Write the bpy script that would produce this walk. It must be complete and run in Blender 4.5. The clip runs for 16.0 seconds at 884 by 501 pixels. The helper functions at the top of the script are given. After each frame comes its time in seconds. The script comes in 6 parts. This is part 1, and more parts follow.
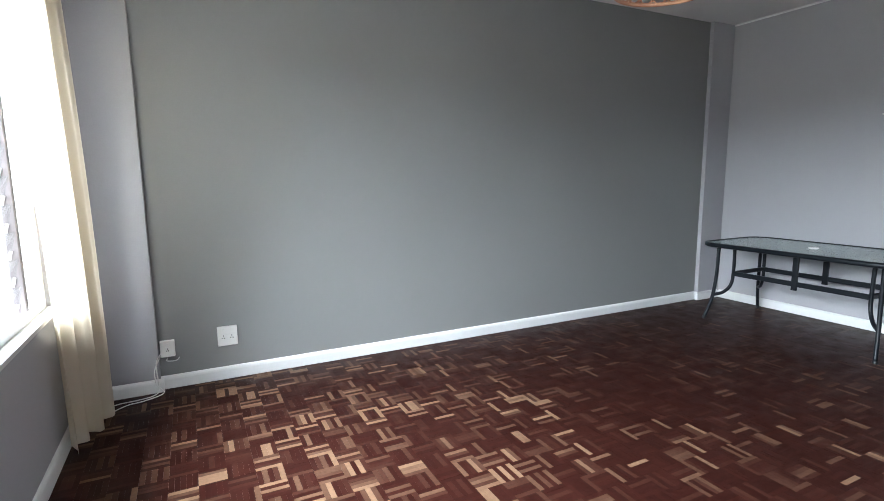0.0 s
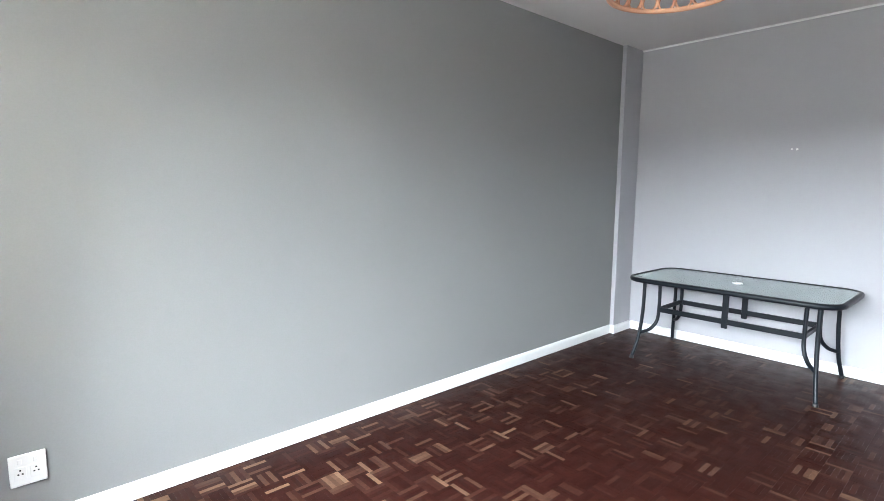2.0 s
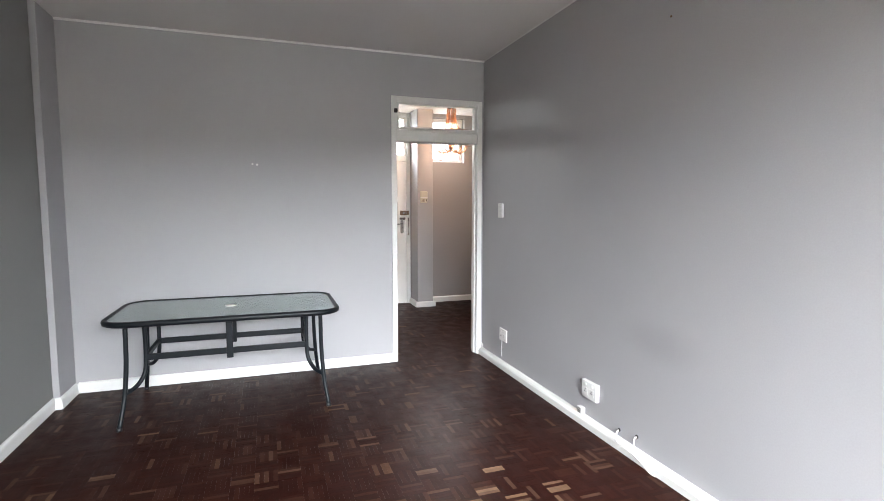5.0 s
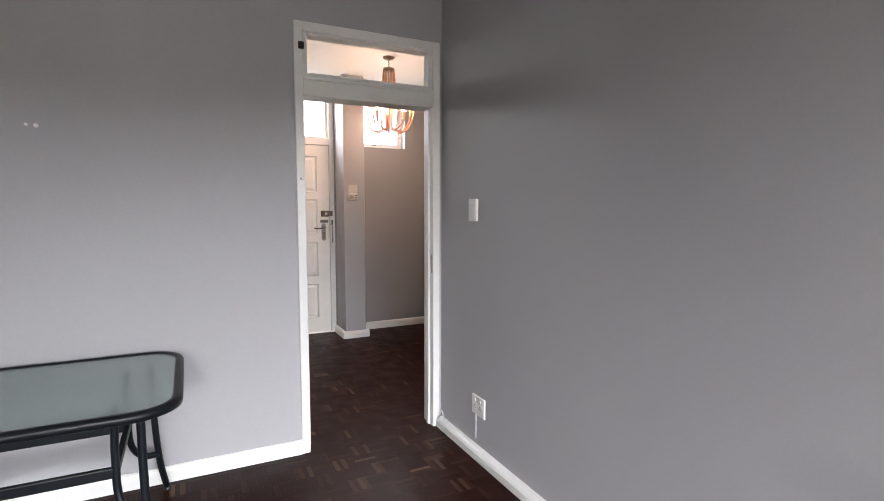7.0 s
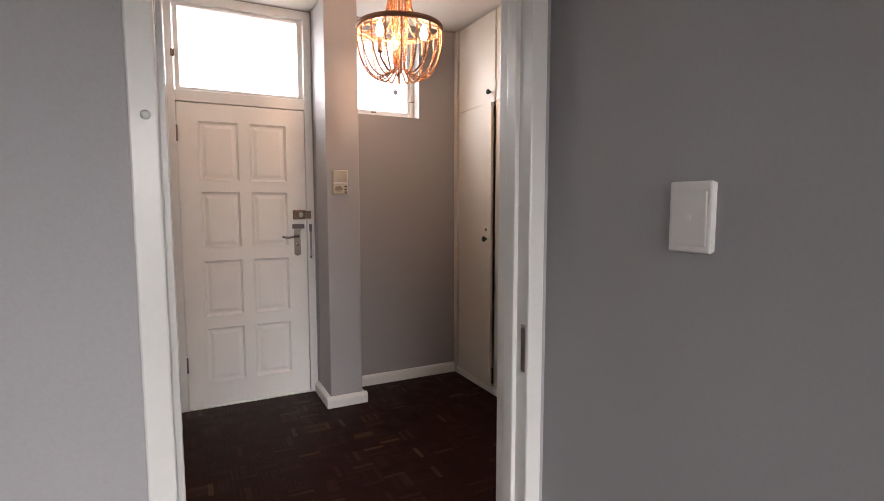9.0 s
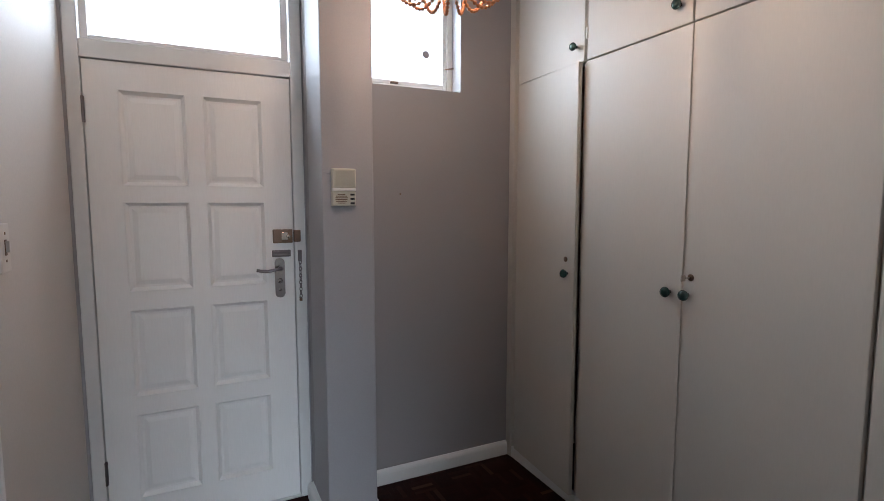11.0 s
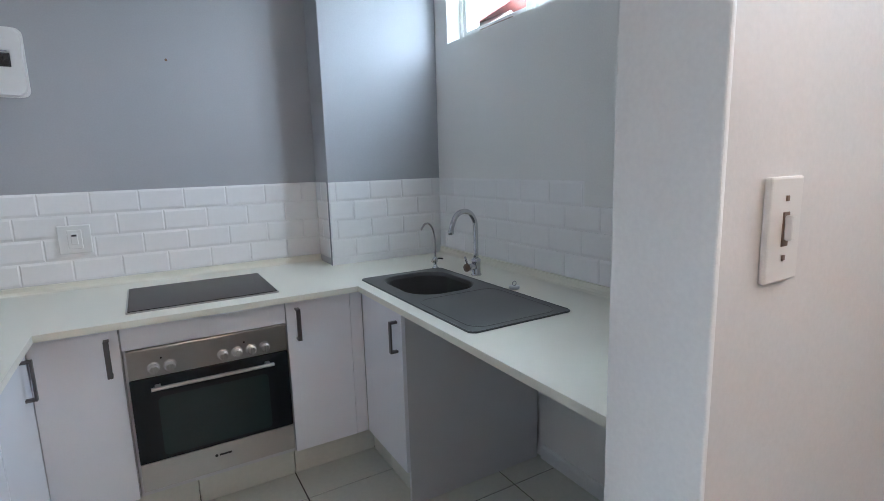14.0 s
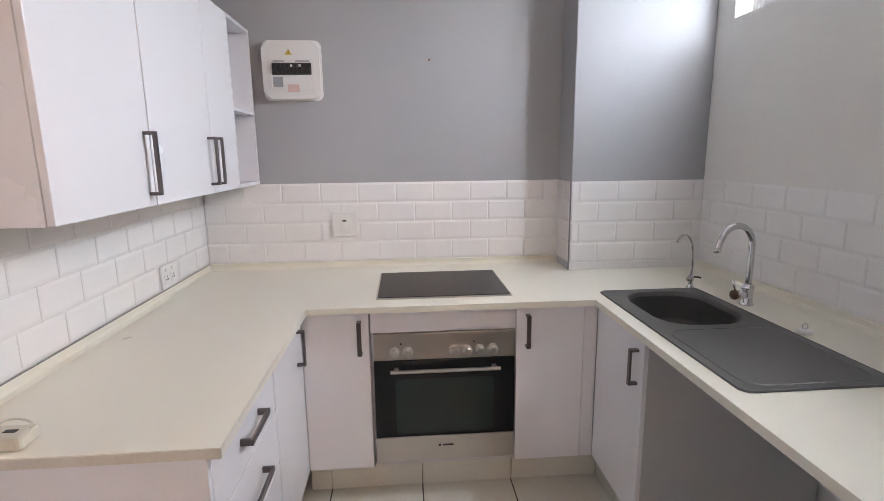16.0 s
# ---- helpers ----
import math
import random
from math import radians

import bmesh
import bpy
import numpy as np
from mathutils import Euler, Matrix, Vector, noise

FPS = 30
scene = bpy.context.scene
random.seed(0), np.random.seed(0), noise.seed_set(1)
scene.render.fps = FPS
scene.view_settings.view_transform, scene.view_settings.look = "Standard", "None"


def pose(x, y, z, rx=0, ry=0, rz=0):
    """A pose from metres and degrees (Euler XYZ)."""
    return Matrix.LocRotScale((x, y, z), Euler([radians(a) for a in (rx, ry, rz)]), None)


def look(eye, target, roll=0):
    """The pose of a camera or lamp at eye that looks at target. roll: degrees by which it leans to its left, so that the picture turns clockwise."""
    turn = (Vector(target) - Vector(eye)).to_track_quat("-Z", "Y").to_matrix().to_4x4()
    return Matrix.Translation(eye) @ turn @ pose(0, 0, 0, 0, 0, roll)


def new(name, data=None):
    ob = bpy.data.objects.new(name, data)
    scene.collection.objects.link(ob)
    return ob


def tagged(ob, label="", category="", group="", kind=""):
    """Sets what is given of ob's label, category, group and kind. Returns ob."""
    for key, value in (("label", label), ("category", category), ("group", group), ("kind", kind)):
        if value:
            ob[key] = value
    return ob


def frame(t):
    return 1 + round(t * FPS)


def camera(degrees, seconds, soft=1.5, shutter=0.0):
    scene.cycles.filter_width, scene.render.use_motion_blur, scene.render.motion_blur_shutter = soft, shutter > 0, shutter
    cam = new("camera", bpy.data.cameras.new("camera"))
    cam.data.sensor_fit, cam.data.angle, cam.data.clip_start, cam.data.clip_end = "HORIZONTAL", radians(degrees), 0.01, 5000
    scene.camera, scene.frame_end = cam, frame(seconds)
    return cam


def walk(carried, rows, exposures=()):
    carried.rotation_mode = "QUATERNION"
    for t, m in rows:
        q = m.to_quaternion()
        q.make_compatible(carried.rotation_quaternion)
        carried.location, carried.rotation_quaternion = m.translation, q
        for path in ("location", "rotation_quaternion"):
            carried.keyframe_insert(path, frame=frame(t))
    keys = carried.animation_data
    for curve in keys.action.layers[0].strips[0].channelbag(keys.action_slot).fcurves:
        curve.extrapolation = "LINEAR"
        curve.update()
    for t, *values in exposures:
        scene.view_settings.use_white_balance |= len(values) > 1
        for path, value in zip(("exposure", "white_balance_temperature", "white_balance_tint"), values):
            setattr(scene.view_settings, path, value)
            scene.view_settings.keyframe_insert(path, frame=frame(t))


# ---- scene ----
cam = camera(82.0, 16.0, soft=0.7)
PATH = [
    (0, (0.023, -0.012, 1.296), (0.9, 1.762, 1.007), -0.6),
    (0.5, (0.103, 0.196, 1.346), (0.956, 1.981, 1.052), -0.6),
    (1, (0.236, 0.389, 1.419), (1.07, 2.179, 1.108), -0.7),
    (1.5, (0.209, 0.635, 1.455), (1.178, 2.36, 1.165), -0.2),
    (2, (0.139, 0.913, 1.432), (1.462, 2.391, 1.182), 0.4),
    (2.5, (0.173, 1.244, 1.392), (1.783, 2.41, 1.181), 0.5),
    (3, (0.124, 1.473, 1.416), (1.947, 2.27, 1.221), 0.8),
    (3.5, (0.085, 1.688, 1.406), (2.062, 1.94, 1.231), 1.0),
    (4, (0.195, 1.856, 1.392), (2.181, 1.688, 1.221), 0.7),
    (4.5, (0.362, 2.046, 1.4), (2.288, 1.537, 1.229), 0.5),
    (4.7, (0.428, 2.047, 1.406), (2.336, 1.473, 1.235), 0.3),
    (7, (2.154, 1.517, 1.389), (3.937, 0.627, 1.22), 0.1),
    (7.5, (2.608, 1.348, 1.393), (4.383, 0.442, 1.22), 0.0),
    (8, (3.063, 1.159, 1.391), (4.838, 0.256, 1.212), -0.3),
    (8.5, (3.53, 1.001, 1.383), (5.307, 0.102, 1.203), -0.2),
    (9, (3.98, 0.907, 1.397), (5.758, 0.01, 1.214), -0.0),
    (11.3, (5.384, 0.447, 1.483), (7.186, -0.399, 1.289), -0.0),
    (11.5, (5.501, 0.403, 1.466), (7.354, -0.325, 1.281), -0.1),
    (12, (5.744, 0.43, 1.459), (7.721, 0.195, 1.271), -0.3),
    (12.5, (5.964, 0.41, 1.446), (7.924, 0.757, 1.251), -0.6),
    (13, (6.064, 0.473, 1.46), (7.819, 1.394, 1.193), -0.6),
    (13.5, (6.199, 0.582, 1.466), (7.561, 2.006, 1.125), -2.1),
    (14, (6.233, 0.672, 1.452), (7.222, 2.377, 1.112), -1.6),
    (14.5, (6.261, 0.754, 1.464), (6.813, 2.642, 1.101), -1.4),
    (15, (6.243, 0.814, 1.444), (6.541, 2.757, 1.079), -0.9),
    (15.5, (6.267, 0.875, 1.429), (6.444, 2.833, 1.061), -0.8),
    (16, (6.248, 0.848, 1.512), (6.395, 2.807, 1.136), -0.7),
]
EXPOSURES = [  # seconds, stops, kelvin, tint
    (0.0, 3.92, 5950, 8), (1.0, 4.12, 5850, 7), (1.5, 4.88, 6050, 9), (2.0, 4.76, 6050, 9), (2.6, 4.32, 6100, 10), (3.5, 4.3, 6250, 11), (4.7, 4.3, 6450, 11),
    (7.0, 3.92, 6600, 15), (9.0, 3.52, 6950, 18), (11.3, 3.22, 5350, 5), (12.0, 3.32, 4950, -1), (12.5, 3.4, 5650, 3), (13.0, 3.7, 5700, 4), (13.5, 3.8, 6400, 14),
    (14.0, 4.38, 5250, 4), (14.5, 4.58, 5950, 13), (15.3, 4.62, 6050, 14), (16.0, 4.66, 6150, 14)]
walk(cam, [(t, look(eye, target, roll)) for t, eye, target, roll in PATH], EXPOSURES)

# ---------------------------------------------------------------- sky and sun
SUN_ELEVATION, SUN_AZIMUTH = 58.0, 20.0  # degrees; the azimuth runs from +y towards +x
world = bpy.data.worlds.new("overcast_sky")
scene.world = world
world.use_nodes = True
_n, _l = world.node_tree.nodes, world.node_tree.links
sky = _n.new("ShaderNodeTexSky")
sky.sky_type = "NISHITA"
sky.sun_disc = False
sky.sun_elevation = radians(SUN_ELEVATION)
sky.sun_rotation = radians(SUN_AZIMUTH)
sky.dust_density = 4.0
pale = _n.new("ShaderNodeHueSaturation")
pale.inputs["Saturation"].default_value = 0.22
_l.new(sky.outputs[0], pale.inputs["Color"])
_l.new(pale.outputs[0], _n["Background"].inputs[0])
_n["Background"].inputs[1].default_value = 0.15
sun = new("sun", bpy.data.lights.new("sun", "SUN"))
sun.data.energy = 0.5
sun.data.angle = radians(25)
sun.data.color = (1.0, 0.95, 0.88)
_a, _e = radians(SUN_AZIMUTH), radians(SUN_ELEVATION)
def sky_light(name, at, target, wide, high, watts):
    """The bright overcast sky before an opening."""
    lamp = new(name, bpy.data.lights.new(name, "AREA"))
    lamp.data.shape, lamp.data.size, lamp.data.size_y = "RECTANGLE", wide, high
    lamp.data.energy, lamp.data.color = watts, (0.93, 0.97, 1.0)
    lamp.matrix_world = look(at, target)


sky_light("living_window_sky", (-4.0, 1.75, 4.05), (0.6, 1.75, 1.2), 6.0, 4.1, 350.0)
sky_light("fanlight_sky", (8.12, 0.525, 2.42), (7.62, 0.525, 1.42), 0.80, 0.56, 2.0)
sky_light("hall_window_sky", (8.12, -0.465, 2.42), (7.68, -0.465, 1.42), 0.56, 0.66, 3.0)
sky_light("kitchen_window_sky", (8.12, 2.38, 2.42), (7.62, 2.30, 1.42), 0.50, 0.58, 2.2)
sun.matrix_world = look((math.sin(_a) * math.cos(_e) * 30, math.cos(_a) * math.cos(_e) * 30, math.sin(_e) * 30), (0, 0, 0))


# ---------------------------------------------------------------- materials
def nodes_of(name):
    m = bpy.data.materials.new(name)
    m.use_nodes = True
    return m, m.node_tree.nodes, m.node_tree.links, m.node_tree.nodes["Principled BSDF"]


def noise_node(n, l, scale, detail=4.0, stretch=None):
    tex = n.new("ShaderNodeTexNoise")
    tex.inputs["Scale"].default_value, tex.inputs["Detail"].default_value = scale, detail
    co = n.new("ShaderNodeTexCoord")
    if stretch:
        mp = n.new("ShaderNodeMapping")
        mp.inputs["Scale"].default_value = stretch
        l.new(co.outputs["Object"], mp.inputs[0])
        l.new(mp.outputs[0], tex.inputs["Vector"])
    else:
        l.new(co.outputs["Object"], tex.inputs["Vector"])
    return tex


def surface(name, colour, rough=0.5, metal=0.0, vary=0.06, large=1.3, fine=60.0, bump=0.15, depth=0.001, rough_vary=0.08, stretch=None, coat=0.0, patches=0.0):
    """A plain material whose colour, gloss and relief wander at two scales."""
    m, n, l, p = nodes_of(name)
    big, small = noise_node(n, l, large, 5.0), noise_node(n, l, fine, 6.0, stretch)
    mix = n.new("ShaderNodeMix")
    mix.data_type = "FLOAT"
    mix.inputs[0].default_value = 0.45
    l.new(big.outputs["Fac"], mix.inputs[2])
    l.new(small.outputs["Fac"], mix.inputs[3])
    ramp = n.new("ShaderNodeValToRGB")
    a, b = ramp.color_ramp.elements
    a.position, b.position = 0.32, 0.68
    a.color = (*[c * (1 - vary) for c in colour], 1)
    b.color = (*[min(1.0, c * (1 + vary)) for c in colour], 1)
    l.new(mix.outputs[0], ramp.inputs[0])
    l.new(ramp.outputs[0], p.inputs["Base Color"])
    rr = n.new("ShaderNodeMapRange")
    rr.inputs["To Min"].default_value, rr.inputs["To Max"].default_value = max(0.02, rough - rough_vary), min(1.0, rough + rough_vary)
    l.new(big.outputs["Fac"], rr.inputs[0])
    l.new(rr.outputs[0], p.inputs["Roughness"])
    p.inputs["Metallic"].default_value = metal
    p.inputs["Coat Weight"].default_value = coat
    if bump:
        bp = n.new("ShaderNodeBump")
        bp.inputs["Strength"].default_value, bp.inputs["Distance"].default_value = bump, depth
        l.new(small.outputs["Fac"], bp.inputs["Height"])
        l.new(bp.outputs[0], p.inputs["Normal"])
    return m


def plaster(name, colour, rough=0.62):
    return surface(name, colour, rough, vary=0.05, large=0.9, fine=140.0, bump=0.22, depth=0.0012)


def parquet(name, single):
    """Varnished finger parquet: each finger has its own tone, with grain, dull patches and scuffs."""
    m, n, l, p = nodes_of(name)
    if single:
        pick = n.new("ShaderNodeObjectInfo").outputs["Random"]
    else:
        pick = n.new("ShaderNodeNewGeometry").outputs["Random Per Island"]
    ramp = n.new("ShaderNodeValToRGB")
    el = ramp.color_ramp.elements
    el[0].position, el[0].color = 0.0, (0.017, 0.0048, 0.0036, 1)
    el[1].position, el[1].color = 1.0, (0.140, 0.083, 0.050, 1)
    for at, c in ((0.35, (0.020, 0.0056, 0.0041)), (0.64, (0.025, 0.0070, 0.0050)), (0.80, (0.038, 0.0148, 0.0098)), (0.92, (0.076, 0.040, 0.0245))):
        e = el.new(at)
        e.color = (*c, 1)
    grain = noise_node(n, l, 55.0, 8.0)
    streak = noise_node(n, l, 9.0, 3.0)
    worn = noise_node(n, l, 1.6, 4.0)
    where = n.new("ShaderNodeNewGeometry").outputs["Position"]
    for tex in (grain, streak, worn):
        l.new(where, tex.inputs["Vector"])
    # uneven paler patches: painted window light before the window, foot wear towards the door
    lit_worn_spots = []
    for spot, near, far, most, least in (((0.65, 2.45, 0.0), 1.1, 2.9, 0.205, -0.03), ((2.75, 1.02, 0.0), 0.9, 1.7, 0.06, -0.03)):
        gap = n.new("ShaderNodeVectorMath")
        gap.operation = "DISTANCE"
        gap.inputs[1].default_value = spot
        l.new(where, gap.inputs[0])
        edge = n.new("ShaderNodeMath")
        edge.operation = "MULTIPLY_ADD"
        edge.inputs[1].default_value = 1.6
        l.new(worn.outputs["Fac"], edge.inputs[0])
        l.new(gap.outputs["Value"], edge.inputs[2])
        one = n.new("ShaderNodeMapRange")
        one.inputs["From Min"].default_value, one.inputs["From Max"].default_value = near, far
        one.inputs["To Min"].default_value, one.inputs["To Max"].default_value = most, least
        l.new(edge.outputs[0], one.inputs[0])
        lit_worn_spots.append(one)
    lit_worn = n.new("ShaderNodeMath")
    lit_worn.operation = "MAXIMUM"
    l.new(lit_worn_spots[0].outputs[0], lit_worn.inputs[0])
    l.new(lit_worn_spots[1].outputs[0], lit_worn.inputs[1])
    # the fingers of one block were cut from one board: part of the tone is shared by the block
    turn = n.new("ShaderNodeVectorMath")
    turn.operation = "MULTIPLY_ADD"
    turn.inputs[1].default_value = (1 / 0.1155, 1 / 0.1155, 0.0)
    turn.inputs[2].default_value = (0.6065 / 0.1155, 1.2185 / 0.1155, 0.5)
    l.new(where, turn.inputs[0])
    block = n.new("ShaderNodeVectorMath")
    block.operation = "FLOOR"
    l.new(turn.outputs[0], block.inputs[0])
    cut = n.new("ShaderNodeTexWhiteNoise")
    cut.noise_dimensions = "2D"
    l.new(block.outputs[0], cut.inputs["Vector"])
    share = n.new("ShaderNodeMix")
    share.data_type = "FLOAT"
    share.inputs[0].default_value = 0.30
    l.new(pick, share.inputs[2])
    l.new(cut.outputs["Value"], share.inputs[3])
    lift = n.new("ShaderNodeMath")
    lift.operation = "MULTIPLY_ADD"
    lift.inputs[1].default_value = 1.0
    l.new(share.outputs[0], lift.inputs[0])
    l.new(lit_worn.outputs[0], lift.inputs[2])
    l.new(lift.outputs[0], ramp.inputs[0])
    gr = n.new("ShaderNodeMapRange")
    gr.inputs["To Min"].default_value, gr.inputs["To Max"].default_value = 0.72, 1.28
    l.new(grain.outputs["Fac"], gr.inputs[0])
    mul = n.new("ShaderNodeMix")
    mul.data_type, mul.blend_type = "RGBA", "MULTIPLY"
    mul.inputs[0].default_value = 1.0
    l.new(ramp.outputs[0], mul.inputs[6])
    l.new(gr.outputs[0], mul.inputs[7])
    l.new(mul.outputs[2], p.inputs["Base Color"])
    rr = n.new("ShaderNodeMapRange")
    rr.inputs["From Min"].default_value, rr.inputs["From Max"].default_value = 0.3, 0.7
    rr.inputs["To Min"].default_value, rr.inputs["To Max"].default_value = 0.28, 0.46
    l.new(streak.outputs["Fac"], rr.inputs[0])
    l.new(rr.outputs[0], p.inputs["Roughness"])
    p.inputs["IOR"].default_value = 1.14
    bp = n.new("ShaderNodeBump")
    bp.inputs["Strength"].default_value, bp.inputs["Distance"].default_value = 0.11, 0.0005
    l.new(grain.outputs["Fac"], bp.inputs["Height"])
    l.new(bp.outputs[0], p.inputs["Normal"])
    return m


def pane_glass(name, tint=(0.95, 0.97, 0.97), rough=0.0):
    m, n, l, p = nodes_of(name)
    n.remove(p)
    tr, gl, mx, fr = n.new("ShaderNodeBsdfTransparent"), n.new("ShaderNodeBsdfGlossy"), n.new("ShaderNodeMixShader"), n.new("ShaderNodeLayerWeight")
    tr.inputs[0].default_value = (*tint, 1)
    gl.inputs["Roughness"].default_value = rough
    steep, scaled = n.new("ShaderNodeMath"), n.new("ShaderNodeMath")
    steep.operation, scaled.operation = "POWER", "MULTIPLY_ADD"
    steep.inputs[1].default_value = 4.0
    scaled.inputs[1].default_value, scaled.inputs[2].default_value = 0.3, 0.03
    l.new(fr.outputs["Facing"], steep.inputs[0])
    l.new(steep.outputs[0], scaled.inputs[0])
    l.new(scaled.outputs[0], mx.inputs[0])
    l.new(tr.outputs[0], mx.inputs[1])
    l.new(gl.outputs[0], mx.inputs[2])
    l.new(mx.outputs[0], n["Material Output"].inputs[0])
    return m


def glowing(name, colour, strength):
    m, n, l, p = nodes_of(name)
    p.inputs["Emission Color"].default_value = (*colour, 1)
    p.inputs["Emission Strength"].default_value = strength
    p.inputs["Base Color"].default_value = (0.8, 0.75, 0.65, 1)
    return m


DARK_SPOT_X, DARK_SPOT_Z = 2.67, 0.69
WALL = plaster("light_grey_wall_paint", (0.375, 0.37, 0.382))
NOOK = plaster("warm_grey_wall_paint", (0.315, 0.30, 0.30))
FEATURE = plaster("mid_grey_wall_paint", (0.235, 0.235, 0.23))
KITCHEN_GREY = plaster("kitchen_grey_wall_paint", (0.40, 0.40, 0.415))
KITCHEN_PALE = plaster("kitchen_pale_wall_paint", (0.77, 0.75, 0.72))
CREAM_WALL = plaster("cream_wall_paint", (0.60, 0.56, 0.52))
WALL_DARK_SPOT = plaster("light_grey_wall_paint_dark_spot", (0.375, 0.37, 0.382))
_wn, _wl = WALL_DARK_SPOT.node_tree.nodes, WALL_DARK_SPOT.node_tree.links
_wp = _wn.new("ShaderNodeMapping")  # one soft darker patch low on the wall
_wp.inputs["Location"].default_value = (-DARK_SPOT_X / 0.32, 0.0, -DARK_SPOT_Z / 0.13)
_wp.inputs["Scale"].default_value = (1 / 0.32, 0.0, 1 / 0.13)
_wl.new(_wn.new("ShaderNodeNewGeometry").outputs["Position"], _wp.inputs[0])
_wd = _wn.new("ShaderNodeVectorMath")
_wd.operation = "LENGTH"
_wl.new(_wp.outputs[0], _wd.inputs[0])
_wr = _wn.new("ShaderNodeMapRange")
_wr.interpolation_type = "SMOOTHSTEP"
_wr.inputs["From Min"].default_value, _wr.inputs["From Max"].default_value = 0.1, 1.2
_wr.inputs["To Min"].default_value, _wr.inputs["To Max"].default_value = 0.88, 1.0
_wl.new(_wd.outputs["Value"], _wr.inputs[0])
_wx = _wn.new("ShaderNodeMix")
_wx.data_type, _wx.blend_type = "RGBA", "MULTIPLY"
_wx.inputs[0].default_value = 1.0
_wl.new(_wn["Principled BSDF"].inputs["Base Color"].links[0].from_socket, _wx.inputs[6])
_wl.new(_wr.outputs[0], _wx.inputs[7])
_wl.new(_wx.outputs[2], _wn["Principled BSDF"].inputs["Base Color"])
CEILING = plaster("white_ceiling_paint", (0.66, 0.64, 0.63), 0.8)
TRIM = surface("white_gloss_trim", (0.74, 0.74, 0.72), 0.32, vary=0.03, fine=30.0, bump=0.12, depth=0.001)
SILL = surface("matt_white_sill_paint", (0.72, 0.72, 0.70), 0.75, vary=0.04, fine=30.0, bump=0.15)
DOOR_WHITE = surface("brushed_white_door_paint", (0.85, 0.84, 0.815), 0.36, vary=0.03, fine=24.0, bump=0.25, depth=0.0012, stretch=(1, 9, 1))
CLOSET = surface("cream_cupboard_paint", (0.56, 0.53, 0.475), 0.50, vary=0.035, fine=26.0, bump=0.15, stretch=(9, 1, 1))
CABINET = surface("white_cabinet_laminate", (0.83, 0.82, 0.85), 0.25, vary=0.012, fine=200.0, bump=0.05, depth=0.0004)
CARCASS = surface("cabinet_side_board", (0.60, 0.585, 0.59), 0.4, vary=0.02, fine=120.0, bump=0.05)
WORKTOP = surface("cream_worktop", (0.77, 0.735, 0.63), 0.3, vary=0.03, large=2.0, fine=320.0, bump=0.04, depth=0.0003)
WORKTOP_EDGE = surface("worn_worktop_edge", (0.68, 0.64, 0.57), 0.45, vary=0.10, fine=80.0)
WALL_TILE = surface("white_glazed_tile", (0.85, 0.83, 0.82), 0.20, vary=0.02, large=6.0, fine=40.0, bump=0.05, depth=0.0006, rough_vary=0.04)
GROUT = surface("tile_grout", (0.81, 0.79, 0.78), 0.85, vary=0.06)
FLOOR_TILE = surface("cream_floor_tile", (0.66, 0.65, 0.58), 0.22, vary=0.05, large=3.0, fine=50.0, bump=0.06)
FLOOR_GROUT = surface("dark_floor_grout", (0.07, 0.066, 0.058), 0.9, vary=0.1)
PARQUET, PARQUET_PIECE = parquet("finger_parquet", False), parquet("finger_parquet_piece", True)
FLOOR_BED = surface("parquet_bed", (0.021, 0.0066, 0.0047), 0.7, vary=0.2)
BLACK_METAL = surface("black_powder_coated_steel", (0.006, 0.008, 0.011), 0.40, vary=0.1, fine=180.0, bump=0.08)
STEEL = surface("brushed_steel", (0.50, 0.47, 0.44), 0.30, 1.0, vary=0.05, fine=40.0, bump=0.05, stretch=(1, 1, 30))
SINK_STEEL = surface("satin_sink_steel", (0.105, 0.102, 0.098), 0.36, 0.5, vary=0.06, fine=160.0, bump=0.05)
CHROME = surface("chrome", (0.62, 0.62, 0.64), 0.10, 1.0, vary=0.02, bump=0.0)
NICKEL = surface("worn_nickel", (0.58, 0.55, 0.50), 0.10, 1.0, vary=0.08, bump=0.05)
BRONZE = surface("brown_bronze", (0.20, 0.13, 0.09), 0.4, 0.8, vary=0.15)
PULL = surface("dark_nickel_pull", (0.17, 0.15, 0.15), 0.38, 0.9, vary=0.06, bump=0.05)
OVEN_GLASS = surface("black_oven_glass", (0.008, 0.010, 0.012), 0.08, vary=0.02, bump=0.0)
OVEN_WINDOW = surface("oven_window_glass", (0.016, 0.026, 0.026), 0.07, vary=0.02, bump=0.0)
HOB_GLASS = surface("ceramic_hob_glass", (0.010, 0.007, 0.006), 0.22, vary=0.05, bump=0.0)
HOB_GLASS.node_tree.nodes["Principled BSDF"].inputs["Specular IOR Level"].default_value = 0.12
OVEN_GLASS.node_tree.nodes["Principled BSDF"].inputs["Specular IOR Level"].default_value = 0.3
BLACK_METAL.node_tree.nodes["Principled BSDF"].inputs["Specular IOR Level"].default_value = 0.25
SWITCH_CREAM = surface("cream_switch_plastic", (0.62, 0.58, 0.53), 0.35, vary=0.015, bump=0.03)
PLASTIC = surface("white_plastic", (0.76, 0.75, 0.73), 0.35, vary=0.015, bump=0.03)
CREAM_PLASTIC = surface("aged_cream_plastic", (0.62, 0.59, 0.49), 0.4, vary=0.03, bump=0.05)
DARK_PLASTIC = surface("black_plastic", (0.015, 0.015, 0.016), 0.4, vary=0.05, bump=0.05)
GREY_INK = surface("grey_print", (0.36, 0.36, 0.38), 0.6, vary=0.05)
